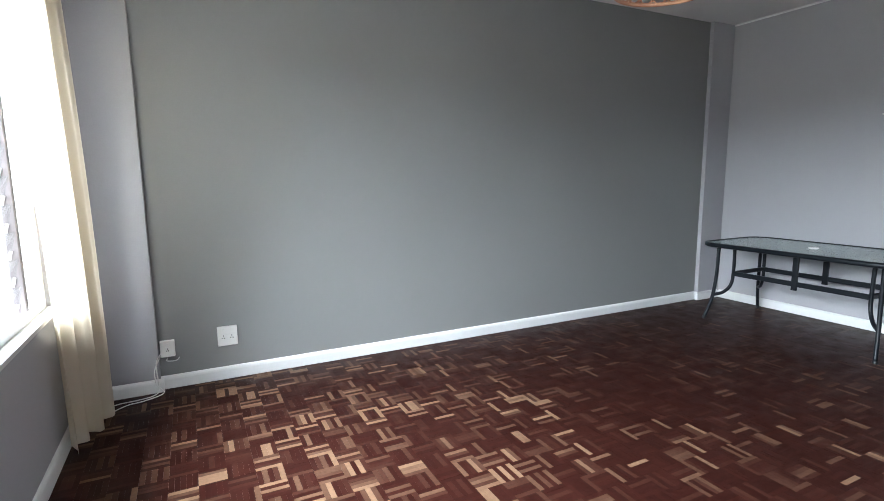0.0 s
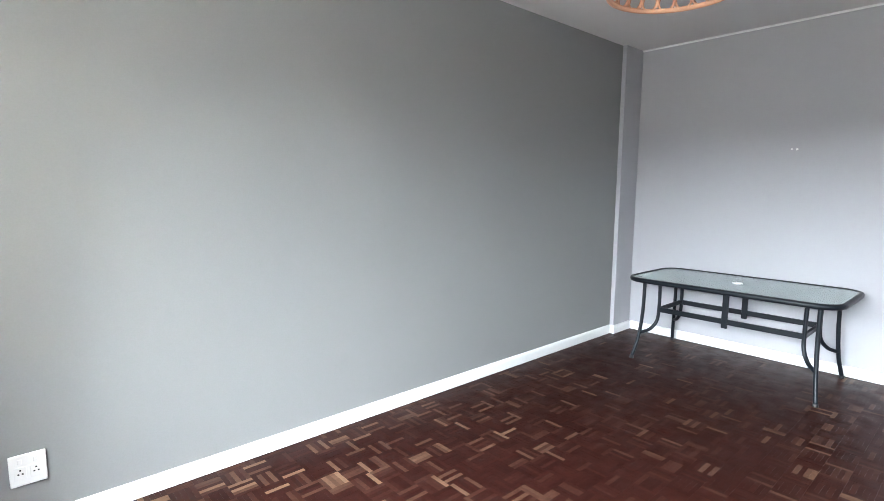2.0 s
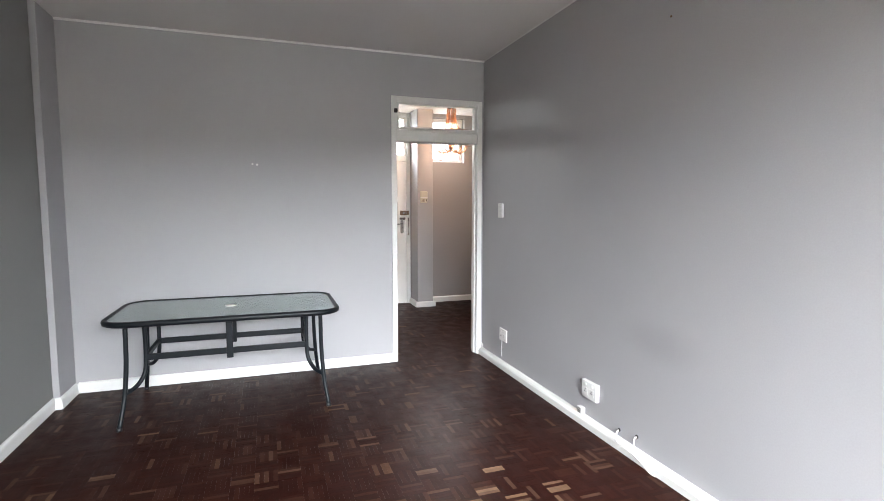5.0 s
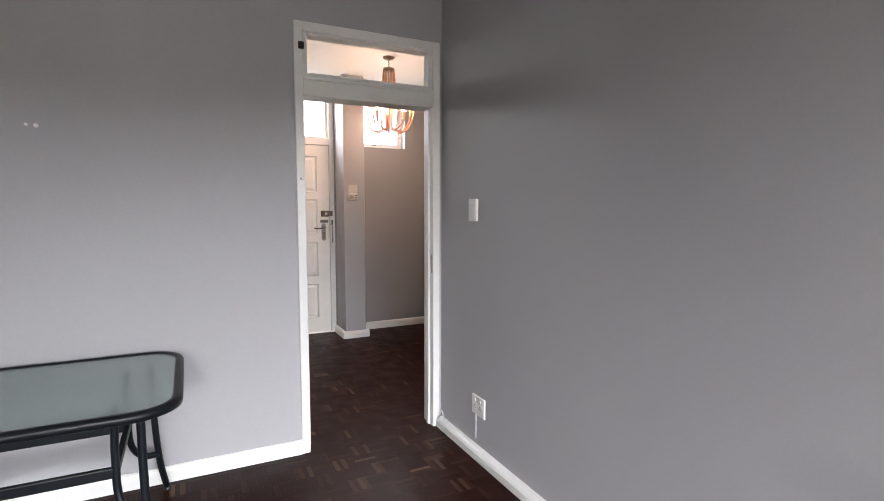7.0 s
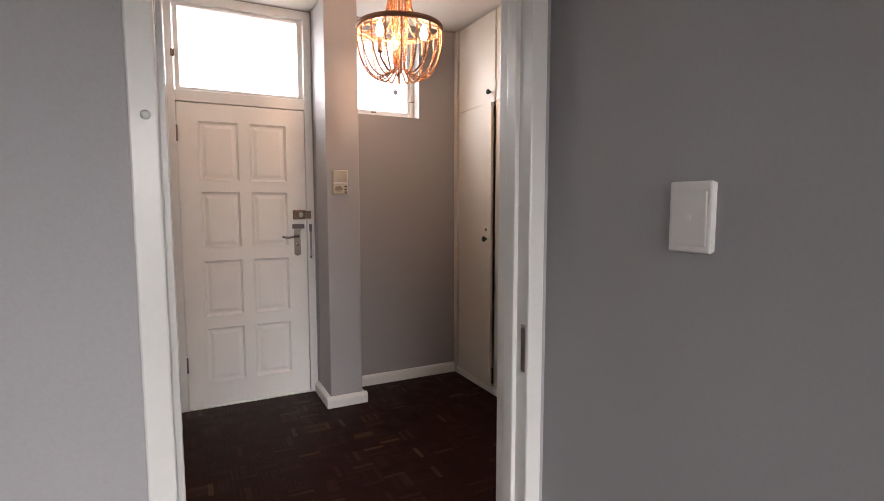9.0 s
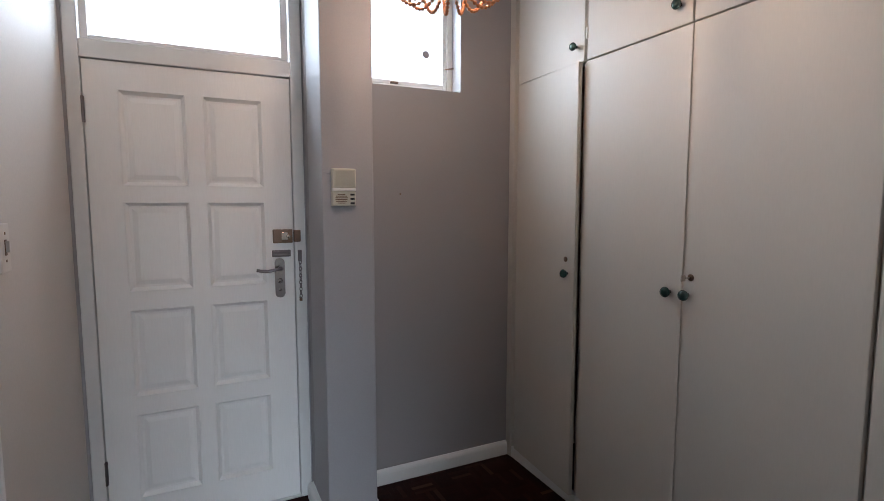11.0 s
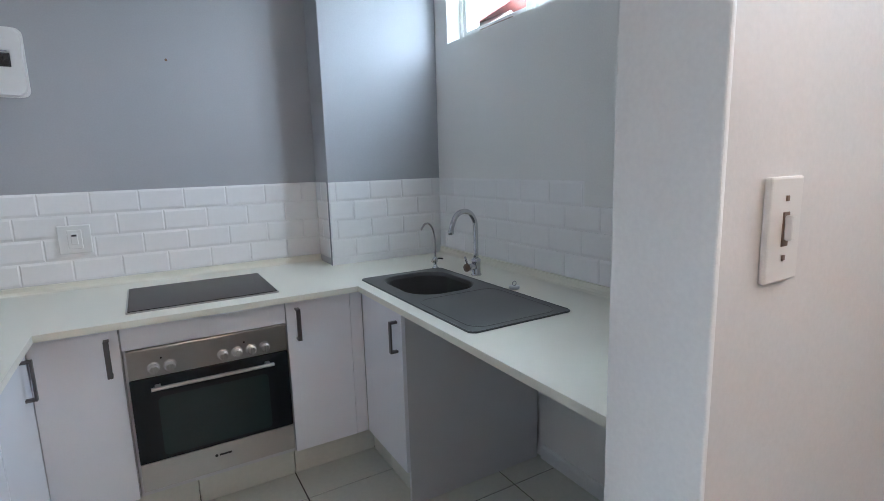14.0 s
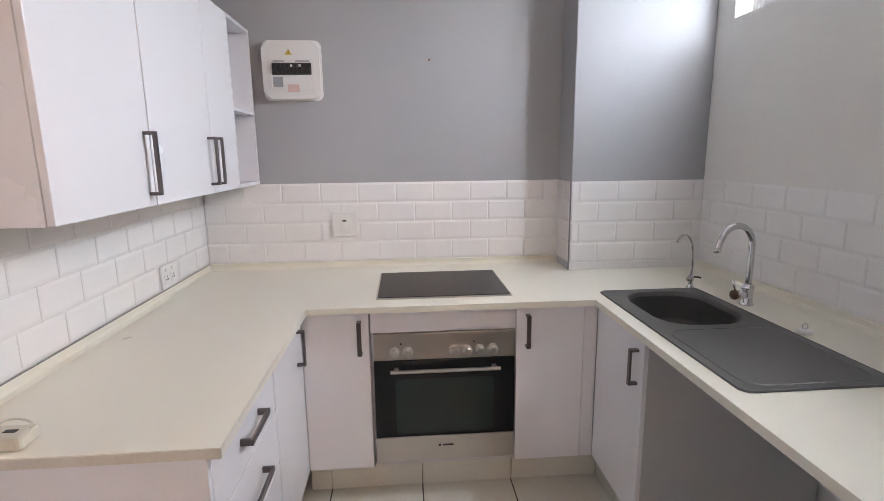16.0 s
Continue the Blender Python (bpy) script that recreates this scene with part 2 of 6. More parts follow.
PINK_INK = surface("faded_red_print", (0.62, 0.45, 0.42), 0.6, vary=0.05)
YELLOW = surface("yellow_warning_print", (0.62, 0.48, 0.10), 0.5, vary=0.05)
GREEN_KNOB = surface("dark_green_glazed_knob", (0.018, 0.05, 0.042), 0.18, vary=0.15, bump=0.0)
CURTAIN = surface("cream_curtain_cloth", (0.80, 0.745, 0.64), 0.9, vary=0.05, fine=420.0, bump=0.3, depth=0.0006)
RATTAN = surface("peach_rattan", (0.62, 0.33, 0.20), 0.6, vary=0.15, fine=120.0, bump=0.3)
RUST_RING = surface("rust_brown_metal", (0.22, 0.07, 0.035), 0.5, vary=0.15)
BEAD = surface("amber_wooden_beads", (0.45, 0.19, 0.075), 0.42, vary=0.2, fine=40.0)
RING_WOOD = surface("brown_wooden_hoop", (0.24, 0.11, 0.055), 0.5, vary=0.15)
BULB = glowing("lit_bulb_glass", (1.0, 0.68, 0.47), 28.0)
SEAL = surface("grey_corner_strip", (0.25, 0.25, 0.26), 0.4, 0.6, vary=0.05)
EARTH = surface("pale_ground", (0.31, 0.30, 0.27), 0.9, vary=0.2, large=0.2, fine=4.0)
ROOF_RED = surface("red_roof_tile", (0.42, 0.17, 0.15), 0.8, vary=0.2, fine=12.0)
GLASS = pane_glass("window_glass")
TABLE_GLASS, _tn, _tl, _tp = nodes_of("obscure_table_glass")
_tp.inputs["Base Color"].default_value = (0.64, 0.79, 0.77, 1)
_tp.inputs["Transmission Weight"].default_value = 0.82
_tp.inputs["Roughness"].default_value = 0.10
_tb, _tt = _tn.new("ShaderNodeBump"), noise_node(_tn, _tl, 220.0, 2.0)
_tb.inputs["Strength"].default_value, _tb.inputs["Distance"].default_value = 0.3, 0.001
_tl.new(_tt.outputs["Fac"], _tb.inputs["Height"])
_tl.new(_tb.outputs[0], _tp.inputs["Normal"])
_cn, _cl = CURTAIN.node_tree.nodes, CURTAIN.node_tree.links
_ct, _cm = _cn.new("ShaderNodeBsdfTranslucent"), _cn.new("ShaderNodeMixShader")
_ct.inputs[0].default_value = (0.80, 0.73, 0.60, 1)
_cm.inputs[0].default_value = 0.5
_cl.new(_cn["Principled BSDF"].outputs[0], _cm.inputs[1])
_cl.new(_ct.outputs[0], _cm.inputs[2])
_cl.new(_cm.outputs[0], _cn["Material Output"].inputs[0])


# ---------------------------------------------------------------- mesh tools
BASE = {}


def thing(name, label, category, at=(0, 0, 0), group="", kind=""):
    ob = new(name)
    ob.location = at
    BASE[ob.name] = Vector(at)
    return tagged(ob, label, category, group, kind)


def part(name, bm, material, parent=None, label="", smooth=False, kind="", category="", group=""):
    """Links a bmesh, drawn in world metres, as one mesh object, under a thing or a part where one is given."""
    origin = BASE.get(parent.name, Vector()) if parent else Vector()
    if origin.length:
        bmesh.ops.translate(bm, verts=bm.verts, vec=-origin)
    me = bpy.data.meshes.new(name)
    if smooth:
        for f in bm.faces:
            f.smooth = True
    bm.to_mesh(me)
    bm.free()
    for one in material if isinstance(material, (list, tuple)) else (material,):
        me.materials.append(one)
    ob = new(name, me)
    if parent:
        ob.parent = parent
    BASE[ob.name] = origin
    return tagged(ob, label, category, group, kind)


def box(bm, x0, x1, y0, y1, z0, z1, bevel=0.0, seg=2):
    made = bmesh.ops.create_cube(bm, size=1.0, matrix=Matrix.Translation(((x0 + x1) / 2, (y0 + y1) / 2, (z0 + z1) / 2)) @ Matrix.Diagonal((abs(x1 - x0), abs(y1 - y0), abs(z1 - z0), 1)))
    if bevel:
        edges = list({e for v in made["verts"] for e in v.link_edges})
        bmesh.ops.bevel(bm, geom=edges, offset=bevel, segments=seg, affect="EDGES", profile=0.5)
    return bm


def boxed(*size, bevel=0.0, seg=2):
    return box(bmesh.new(), *size, bevel=bevel, seg=seg)


def tube(bm, points, r, n=10, closed=False, flat=1.0):
    """A round (or, with flat under 1, oval) bar along points."""
    pts = [Vector(p) for p in points]
    rings, side = [], None
    for i, p in enumerate(pts):
        a = pts[i - 1] if (i or closed) else p
        b = pts[(i + 1) % len(pts)] if (i < len(pts) - 1 or closed) else p
        d = (b - a).normalized()
        if side is None:
            side = d.cross(Vector((0, 0, 1)) if abs(d.z) < 0.9 else Vector((0, 1, 0))).normalized()
        side = (side - d * side.dot(d)).normalized()
        up = d.cross(side)
        rr = r[i] if isinstance(r, (list, tuple)) else r
        rings.append([bm.verts.new(p + rr * (math.cos(k * math.tau / n) * side + flat * math.sin(k * math.tau / n) * up)) for k in range(n)])
    last = len(rings) if closed else len(rings) - 1
    for i in range(last):
        a, b = rings[i], rings[(i + 1) % len(rings)]
        for k in range(n):
            bm.faces.new((a[k], a[(k + 1) % n], b[(k + 1) % n], b[k]))
    if not closed:
        bm.faces.new(rings[0][::-1])
        bm.faces.new(rings[-1])
    return bm


def smooth_path(points, steps=8):
    """A Catmull-Rom line through points."""
    p = [Vector(q) for q in points]
    p = [2 * p[0] - p[1]] + p + [2 * p[-1] - p[-2]]
    out = []
    for i in range(1, len(p) - 2):
        a, b, c, d = p[i - 1 : i + 3]
        for k in range(steps):
            t = k / steps
            out.append(0.5 * (2 * b + (c - a) * t + (2 * a - 5 * b + 4 * c - d) * t * t + (3 * b - a - 3 * c + d) * t**3))
    out.append(p[-2])
    return out


def lathe(bm, at, profile, n=24, axis="z"):
    """Turns a profile of (radius, height) about an axis through at."""
    turn = {"z": Matrix(), "x": Matrix.Rotation(radians(90), 4, "Y"), "y": Matrix.Rotation(radians(-90), 4, "X")}[axis]
    m = Matrix.Translation(at) @ turn
    rings = [[bm.verts.new(m @ Vector((r * math.cos(k * math.tau / n), r * math.sin(k * math.tau / n), h))) for k in range(n)] for r, h in profile]
    for a, b in zip(rings, rings[1:]):
        for k in range(n):
            bm.faces.new((a[k], a[(k + 1) % n], b[(k + 1) % n], b[k]))
    bm.faces.new(rings[0][::-1])
    bm.faces.new(rings[-1])
    return bm


def turned(at, profile, n=24, axis="z"):
    return lathe(bmesh.new(), at, profile, n, axis)


def cells(us, vs, solid, w0, w1, axis):
    """A slab from w0 to w1 along axis, of those cells of a grid for which solid(u, v) holds; holes get their inner faces."""
    bm, cache = bmesh.new(), {}
    order = {"x": lambda u, v, w: (w, u, v), "y": lambda u, v, w: (u, w, v), "z": lambda u, v, w: (u, v, w)}[axis]

    def vert(i, j, w):
        if (i, j, w) not in cache:
            cache[i, j, w] = bm.verts.new(order(us[i], vs[j], w))
        return cache[i, j, w]

    on = {(i, j) for i in range(len(us) - 1) for j in range(len(vs) - 1) if solid((us[i] + us[i + 1]) / 2, (vs[j] + vs[j + 1]) / 2)}
    for i, j in on:
        for w in (w0, w1):
            bm.faces.new([vert(i, j, w), vert(i + 1, j, w), vert(i + 1, j + 1, w), vert(i, j + 1, w)])
        for (di, dj), (a, b) in (((-1, 0), ((i, j), (i, j + 1))), ((1, 0), ((i + 1, j), (i + 1, j + 1))), ((0, -1), ((i, j), (i + 1, j))), ((0, 1), ((i, j + 1), (i + 1, j + 1)))):
            if (i + di, j + dj) not in on:
                bm.faces.new([vert(*a, w0), vert(*b, w0), vert(*b, w1), vert(*a, w1)])
    bmesh.ops.recalc_face_normals(bm, faces=bm.faces)
    return bm


def wall(name, axis, w0, w1, a0, a1, material, label, openings=(), z0=0.0, z1=None):
    z1 = CEIL if z1 is None else z1
    us = sorted({a0, a1, *[v for o in openings for v in o[:2]]})
    vs = sorted({z0, z1, *[v for o in openings for v in o[2:]]})
    bm = cells(us, vs, lambda u, v: not any(o[0] < u < o[1] and o[2] < v < o[3] for o in openings), w0, w1, axis)
    return part(name, bm, material, None, label, kind="structure", category="wall")


def rounded(x0, x1, y0, y1, r, steps=6):
    """The outline of a rectangle with round corners."""
    out = []
    for cx, cy, a in ((x1 - r, y1 - r, 0), (x0 + r, y1 - r, 90), (x0 + r, y0 + r, 180), (x1 - r, y0 + r, 270)):
        out += [(cx + r * math.cos(radians(a + 90 * k / steps)), cy + r * math.sin(radians(a + 90 * k / steps))) for k in range(steps + 1)]
    return out


def plate(outline, w0, w1, axis="z", bevel=0.0):
    """A flat body of that outline, from w0 to w1 along axis."""
    order = {"x": lambda u, v, w: (w, u, v), "y": lambda u, v, w: (u, w, v), "z": lambda u, v, w: (u, v, w)}[axis]
    bm = bmesh.new()
    a, b = [[bm.verts.new(order(u, v, w)) for u, v in outline] for w in (w0, w1)]
    n = len(outline)
    bm.faces.new(a[::-1])
    top = bm.faces.new(b)
    for k in range(n):
        bm.faces.new((a[k], a[(k + 1) % n], b[(k + 1) % n], b[k]))
    if bevel:
        bmesh.ops.bevel(bm, geom=list(top.edges), offset=bevel, segments=2, affect="EDGES", profile=0.5)
    bmesh.ops.recalc_face_normals(bm, faces=bm.faces)
    return bm


def skirting(name, axis, face, out, a0, a1, high=0.082, thick=0.018, label="white painted wooden skirting board"):
    """A board along a wall face; out is the way (+1 or -1) in which it stands off, its top edge rounded."""
    prof = [(0.0, 0.001), (thick, 0.001), (thick, high - 0.022), (thick * 0.82, high - 0.010), (thick * 0.45, high - 0.002), (0.0, high)]
    bm = bmesh.new()
    ends = []
    for a in (a0, a1):
        ends.append([bm.verts.new((a, face + out * d, h) if axis == "y" else (face + out * d, a, h)) for d, h in prof])
    bm.faces.new(ends[0])
    bm.faces.new(ends[1][::-1])
    for k in range(len(prof)):
        bm.faces.new((ends[0][k], ends[0][(k + 1) % len(prof)], ends[1][(k + 1) % len(prof)], ends[1][k]))
    bmesh.ops.recalc_face_normals(bm, faces=bm.faces)
    return part(name, bm, TRIM, None, label, kind="structure", category="skirting")


# ---------------------------------------------------------------- the plan
CEIL = 2.742
WEST, EAST, SOUTH, NORTH = -0.60, 4.988, 0.107, 3.473  # living room faces
HALL_W, DOOR_X, ALCOVE_X, PIL_X, PART_S, PART_N, PART_END, CLOSET_Y = 5.20, 7.75, 7.65, 7.356, 0.997, 1.142, 6.775, -1.055
K_NORTH, K_EAST, K_PIL_Y, K_PIL_X = 3.60, 7.80, 3.38, 7.10
HALL_IN = 5.10
OUT_E = 8.02
BACK_S = -1.15

WIN1 = (-0.70, 3.05, 0.67, 2.22)  # living room window: y0 y1 z0 z1
WIN2 = (-0.745, -0.185, 2.055, 2.69)  # hall window
WIN3 = (2.18, 3.25, 2.11, 2.66)  # kitchen window
DOORWAY = (0.125, 0.985, 0.0, 2.372)
FRONT = (0.065, 0.985, 0.0, 2.735)

wall("wall_west", "x", WEST - 0.24, WEST, BACK_S, NORTH + 0.25, WALL, "light grey painted window wall of the living room", [WIN1])
wall("wall_north", "y", NORTH, NORTH + 0.25, WEST, EAST, FEATURE, "mid grey painted feature wall of the living room")
wall("wall_south", "y", SOUTH - 0.2, SOUTH, 0.95, EAST, WALL_DARK_SPOT, "pale grey painted wall with sockets beside the doorway")
wall("wall_south_recess", "y", BACK_S - 0.2, BACK_S, WEST - 0.24, 0.95, WALL, "plain grey wall closing the living room recess")
wall("wall_recess_side", "x", 0.95, 1.15, BACK_S, SOUTH - 0.2, WALL, "plain grey side wall of the living room recess")
wall("wall_middle", "x", EAST, HALL_IN, -1.72, 1.09, WALL, "pale grey wall between living room and hall", [DOORWAY])
wall("wall_middle_kitchen", "x", EAST, HALL_W, 1.09, K_NORTH + 0.2, WALL, "pale grey wall between living room and kitchen")
wall("wall_kitchen_north", "y", K_NORTH, K_NORTH + 0.2, HALL_W, OUT_E, KITCHEN_GREY, "grey painted kitchen wall above white tiles")
wall("wall_kitchen_east", "x", K_EAST, OUT_E, PART_S, K_NORTH, KITCHEN_PALE, "pale painted kitchen wall under a high window", [WIN3])
wall("wall_partition", "y", PART_S, PART_N, PART_END, K_EAST, CREAM_WALL, "cream painted partition between hall and kitchen")
wall("wall_front", "x", DOOR_X - 0.03, OUT_E, 0.06, PART_S, WALL, "wall round the front door", [FRONT])
wall("wall_hall_east", "x", ALCOVE_X, OUT_E, -1.72, 0.06, NOOK, "grey hall wall with a small high window", [WIN2])
wall("wall_hall_south", "y", -1.92, -1.72, EAST, OUT_E, WALL, "plain wall behind the hall cupboards")
part("pillar_hall", boxed(PIL_X, ALCOVE_X - 0.001, -0.165, 0.06, 0, CEIL, bevel=0.006), WALL, None, "light grey painted square pillar beside the front door", kind="structure", category="pillar")
part("pillar_corner_east", boxed(4.672, EAST - 0.001, 3.43, NORTH - 0.001, 0, CEIL, bevel=0.004), WALL, None, "pale grey flat pillar beside the grey feature wall", kind="structure", category="pillar")
part("pillar_corner_west", boxed(WEST + 0.001, -0.213, 3.43, NORTH - 0.001, 0, CEIL, bevel=0.004), WALL, None, "pale grey flat pillar beside the window curtain", kind="structure", category="pillar")
part("pillar_kitchen", boxed(K_PIL_X, K_EAST - 0.001, K_PIL_Y, K_NORTH - 0.001, 0, CEIL, bevel=0.004), KITCHEN_GREY, None, "grey painted boxed pillar in the kitchen corner", kind="structure", category="pillar")
# thin facing added to the partition end; its paler colour stands for light there
part("partition_end", boxed(PART_END - 0.005, PART_END + 0.004, PART_S - 0.0015, PART_N + 0.0015, 0, CEIL, bevel=0.003), KITCHEN_PALE, None, "added facing on the partition end, paler for the light on it", kind="structure", category="wall")
part("plaster_strip", boxed(K_EAST - 0.014, K_EAST - 0.001, PART_N + 0.001, 2.18, 1.262, CEIL, bevel=0.003), KITCHEN_PALE, None, "pale plaster strip beside the kitchen window", kind="structure", category="wall")
part("ceiling", boxed(WEST - 0.24, OUT_E, -1.92, K_NORTH + 0.25, CEIL, CEIL + 0.2), CEILING, None, "off-white painted plaster ceiling", kind="structure", category="ceiling")
_bm = bmesh.new()
box(_bm, EAST - 0.014, EAST - 0.0005, SOUTH, 3.43, CEIL - 0.014, CEIL - 0.0005)
box(_bm, 0.96, EAST - 0.015, SOUTH + 0.0005, SOUTH + 0.008, CEIL - 0.008, CEIL - 0.0005)
part("cornice", _bm, TRIM, None, "thin white strip between wall and ceiling", kind="structure", category="trim")
part("ground", boxed(-400, 400, -400, 400, -3.6, -3.4), EARTH, None, "pale open ground outside the windows", kind="structure", category="ground")
part("outer_slab", boxed(WEST - 0.24, OUT_E, -1.92, K_NORTH + 0.25, -0.3, -0.02), GROUT, None, "concrete slab under the flat", kind="structure", category="slab")

skirting("baseboard_north", "y", NORTH, -1, -0.213, 4.672)
skirting("baseboard_pillar_east", "y", 3.43, -1, 4.654, EAST - 0.018)
skirting("baseboard_pillar_side", "x", 4.672, -1, 3.43, NORTH - 0.018)
skirting("baseboard_pillar_west", "y", 3.43, -1, WEST + 0.018, -0.195)
skirting("baseboard_east", "x", EAST, -1, 0.985, 3.412)
skirting("baseboard_south", "y", SOUTH, 1, 0.95, EAST - 0.016, high=0.062, thick=0.042)
skirting("baseboard_west", "x", WEST, 1, BACK_S, 3.43)
skirting("baseboard_alcove", "x", ALCOVE_X, -1, CLOSET_Y + 0.001, -0.165)
skirting("baseboard_hall_pillar", "x", PIL_X, -1, -0.195, 0.09, high=0.075, thick=0.03)
skirting("baseboard_hall_pillar_side", "y", 0.06, 1, PIL_X, DOOR_X - 0.05, high=0.075, thick=0.03)
skirting("baseboard_hall_pillar_back", "y", -0.165, -1, PIL_X, ALCOVE_X - 0.018, high=0.075, thick=0.03)
skirting("baseboard_partition", "y", PART_S, -1, PART_END, DOOR_X - 0.06)
skirting("baseboard_kitchen_east", "x", K_EAST, -1, PART_N, 2.43, high=0.07)
skirting("baseboard_kitchen_south", "y", PART_N, 1, PART_END, K_EAST - 0.018, high=0.07)

# ---------------------------------------------------------------- doorway between living room and hall
X0, X1 = EAST - 0.014, HALL_IN + 0.012
doorway = thing("doorway_frame", "white painted wooden door frame with a glazed fanlight, standing open", "door frame", (EAST, 0.55, 0), kind="structure")
_ya, _yb, _zt = DOORWAY[0], DOORWAY[1], DOORWAY[3]
for _lo, _hi in ((_ya, _ya + 0.045), (_yb - 0.045, _yb)):
    _bm = boxed(X0, X1, _lo, _hi, 0.0, _zt, bevel=0.004)
    _s = _lo if _lo == _ya else _lo - 0.012
    box(_bm, X0 + 0.047, X0 + 0.086, _s, _s + 0.057, 0.0, 1.99, bevel=0.003)
    part("jamb", _bm, TRIM, doorway)
part("head", boxed(X0, X1, _ya + 0.045, _yb - 0.045, _zt - 0.050, _zt, bevel=0.004), TRIM, doorway)
_bm = boxed(X0 + 0.004, X1, _ya + 0.045, _yb - 0.045, 1.985, 2.085, bevel=0.004)
box(_bm, X0 - 0.006, X0 + 0.05, _ya + 0.045, _yb - 0.045, 2.07, 2.088, bevel=0.003)
part("transom_bar", _bm, TRIM, doorway)
_bm = bmesh.new()
for _y0, _y1, _z0, _z1 in ((_ya + 0.047, _ya + 0.075, 2.088, _zt - 0.050), (_yb - 0.070, _yb - 0.047, 2.088, _zt - 0.050), (_ya + 0.075, _yb - 0.075, 2.092, 2.110), (_ya + 0.075, _yb - 0.075, _zt - 0.062, _zt - 0.050)):
    box(_bm, X0 + 0.008, X0 + 0.045, _y0, _y1, _z0, _z1, bevel=0.003)
part("fanlight_sash", _bm, TRIM, doorway)
_pane = part("fanlight_pane", boxed(X0 + 0.024, X0 + 0.028, _ya + 0.07, _yb - 0.07, 2.1, _zt - 0.056), GLASS, doorway)
_pane.visible_shadow = False
_bm = boxed(X0 - 0.012, X0, _yb - 0.052, _yb - 0.022, 2.225, 2.262, bevel=0.003)
lathe(_bm, (X0 - 0.026, _yb - 0.037, 2.242), [(0.012, 0), (0.014, 0.006), (0.009, 0.014)], 14, "x")
part("fanlight_latch", _bm, DARK_PLASTIC, doorway, "black fanlight latch")
part("strike_plate", boxed(X0 + 0.010, X0 + 0.026, _ya + 0.0455, _ya + 0.047, 0.98, 1.10), STEEL, doorway, "small steel strike plate")
part("painted_hook", lathe(bmesh.new(), (X0 - 0.005, _yb - 0.026, 1.545), [(0.003, 0), (0.006, 0.002), (0.0085, 0.0055)], 16, "x"), TRIM, doorway, "painted-over hook stub", smooth=True)
for _z in (0.3, 1.7):
    part("hinge_recess", boxed(X0 + 0.015, X0 + 0.06, _yb - 0.0465, _yb - 0.0455, _z, _z + 0.1), STEEL, doorway, "painted-over hinge leaf")

# ---------------------------------------------------------------- front door
front = thing("door_1", "white painted eight-panel front door, closed, under a bright fanlight", "door", (DOOR_X, 0.53, 0), kind="structure")
_fx0, _fx1 = 7.715, 7.80
DY0, DY1, DZ0, DZ1 = 0.122, 0.930, 0.010, 2.053
part("frame_jamb", boxed(_fx0, _fx1, 0.066, DY0 - 0.004, 0, 2.735, bevel=0.004), TRIM, front)
part("frame_jamb", boxed(_fx0, _fx1, DY1 + 0.004, 0.984, 0, 2.735, bevel=0.004), TRIM, front)
part("frame_transom", boxed(_fx0, _fx1, DY0 - 0.004, DY1 + 0.004, 2.057, 2.13, bevel=0.004), TRIM, front)
part("frame_head", boxed(_fx0, _fx1, DY0 - 0.004, DY1 + 0.004, 2.675, 2.735, bevel=0.004), TRIM, front)
_bm = bmesh.new()
for _y0, _y1, _z0, _z1 in ((DY0, DY0 + 0.034, 2.134, 2.672), (DY1 - 0.030, DY1, 2.134, 2.672), (DY0 + 0.034, DY1 - 0.030, 2.134, 2.150), (DY0 + 0.034, DY1 - 0.030, 2.652, 2.672)):
    box(_bm, _fx0 + 0.015, _fx0 + 0.05, _y0, _y1, _z0, _z1, bevel=0.003)
part("fanlight_sash", _bm, TRIM, front)
_pane = part("fanlight_pane", boxed(_fx0 + 0.03, _fx0 + 0.034, DY0 + 0.03, DY1 - 0.026, 2.146, 2.656), GLASS, front)
_pane.visible_shadow = False
part("fanlight_catch", boxed(_fx0 - 0.012, _fx0 + 0.014, DY1 - 0.006, DY1 + 0.018, 2.33, 2.375, bevel=0.004), BRONZE, front, "brown fanlight catch")
COLS = ((0.558, 0.814), (0.244, 0.497))
ROWS_Z = ((1.544, 1.945), (1.092, 1.482), (0.628, 1.02), (0.165, 0.556))
_us = sorted({DY0, DY1, *[v for c in COLS for v in c]})
_vs = sorted({DZ0, DZ1, *[v for c in ROWS_Z for v in c]})
leaf = part("door_leaf", cells(_us, _vs, lambda u, v: not any(a < u < b for a, b in COLS) or not any(a < v < b for a, b in ROWS_Z), DOOR_X - 0.022, DOOR_X + 0.022, "x"), DOOR_WHITE, front)
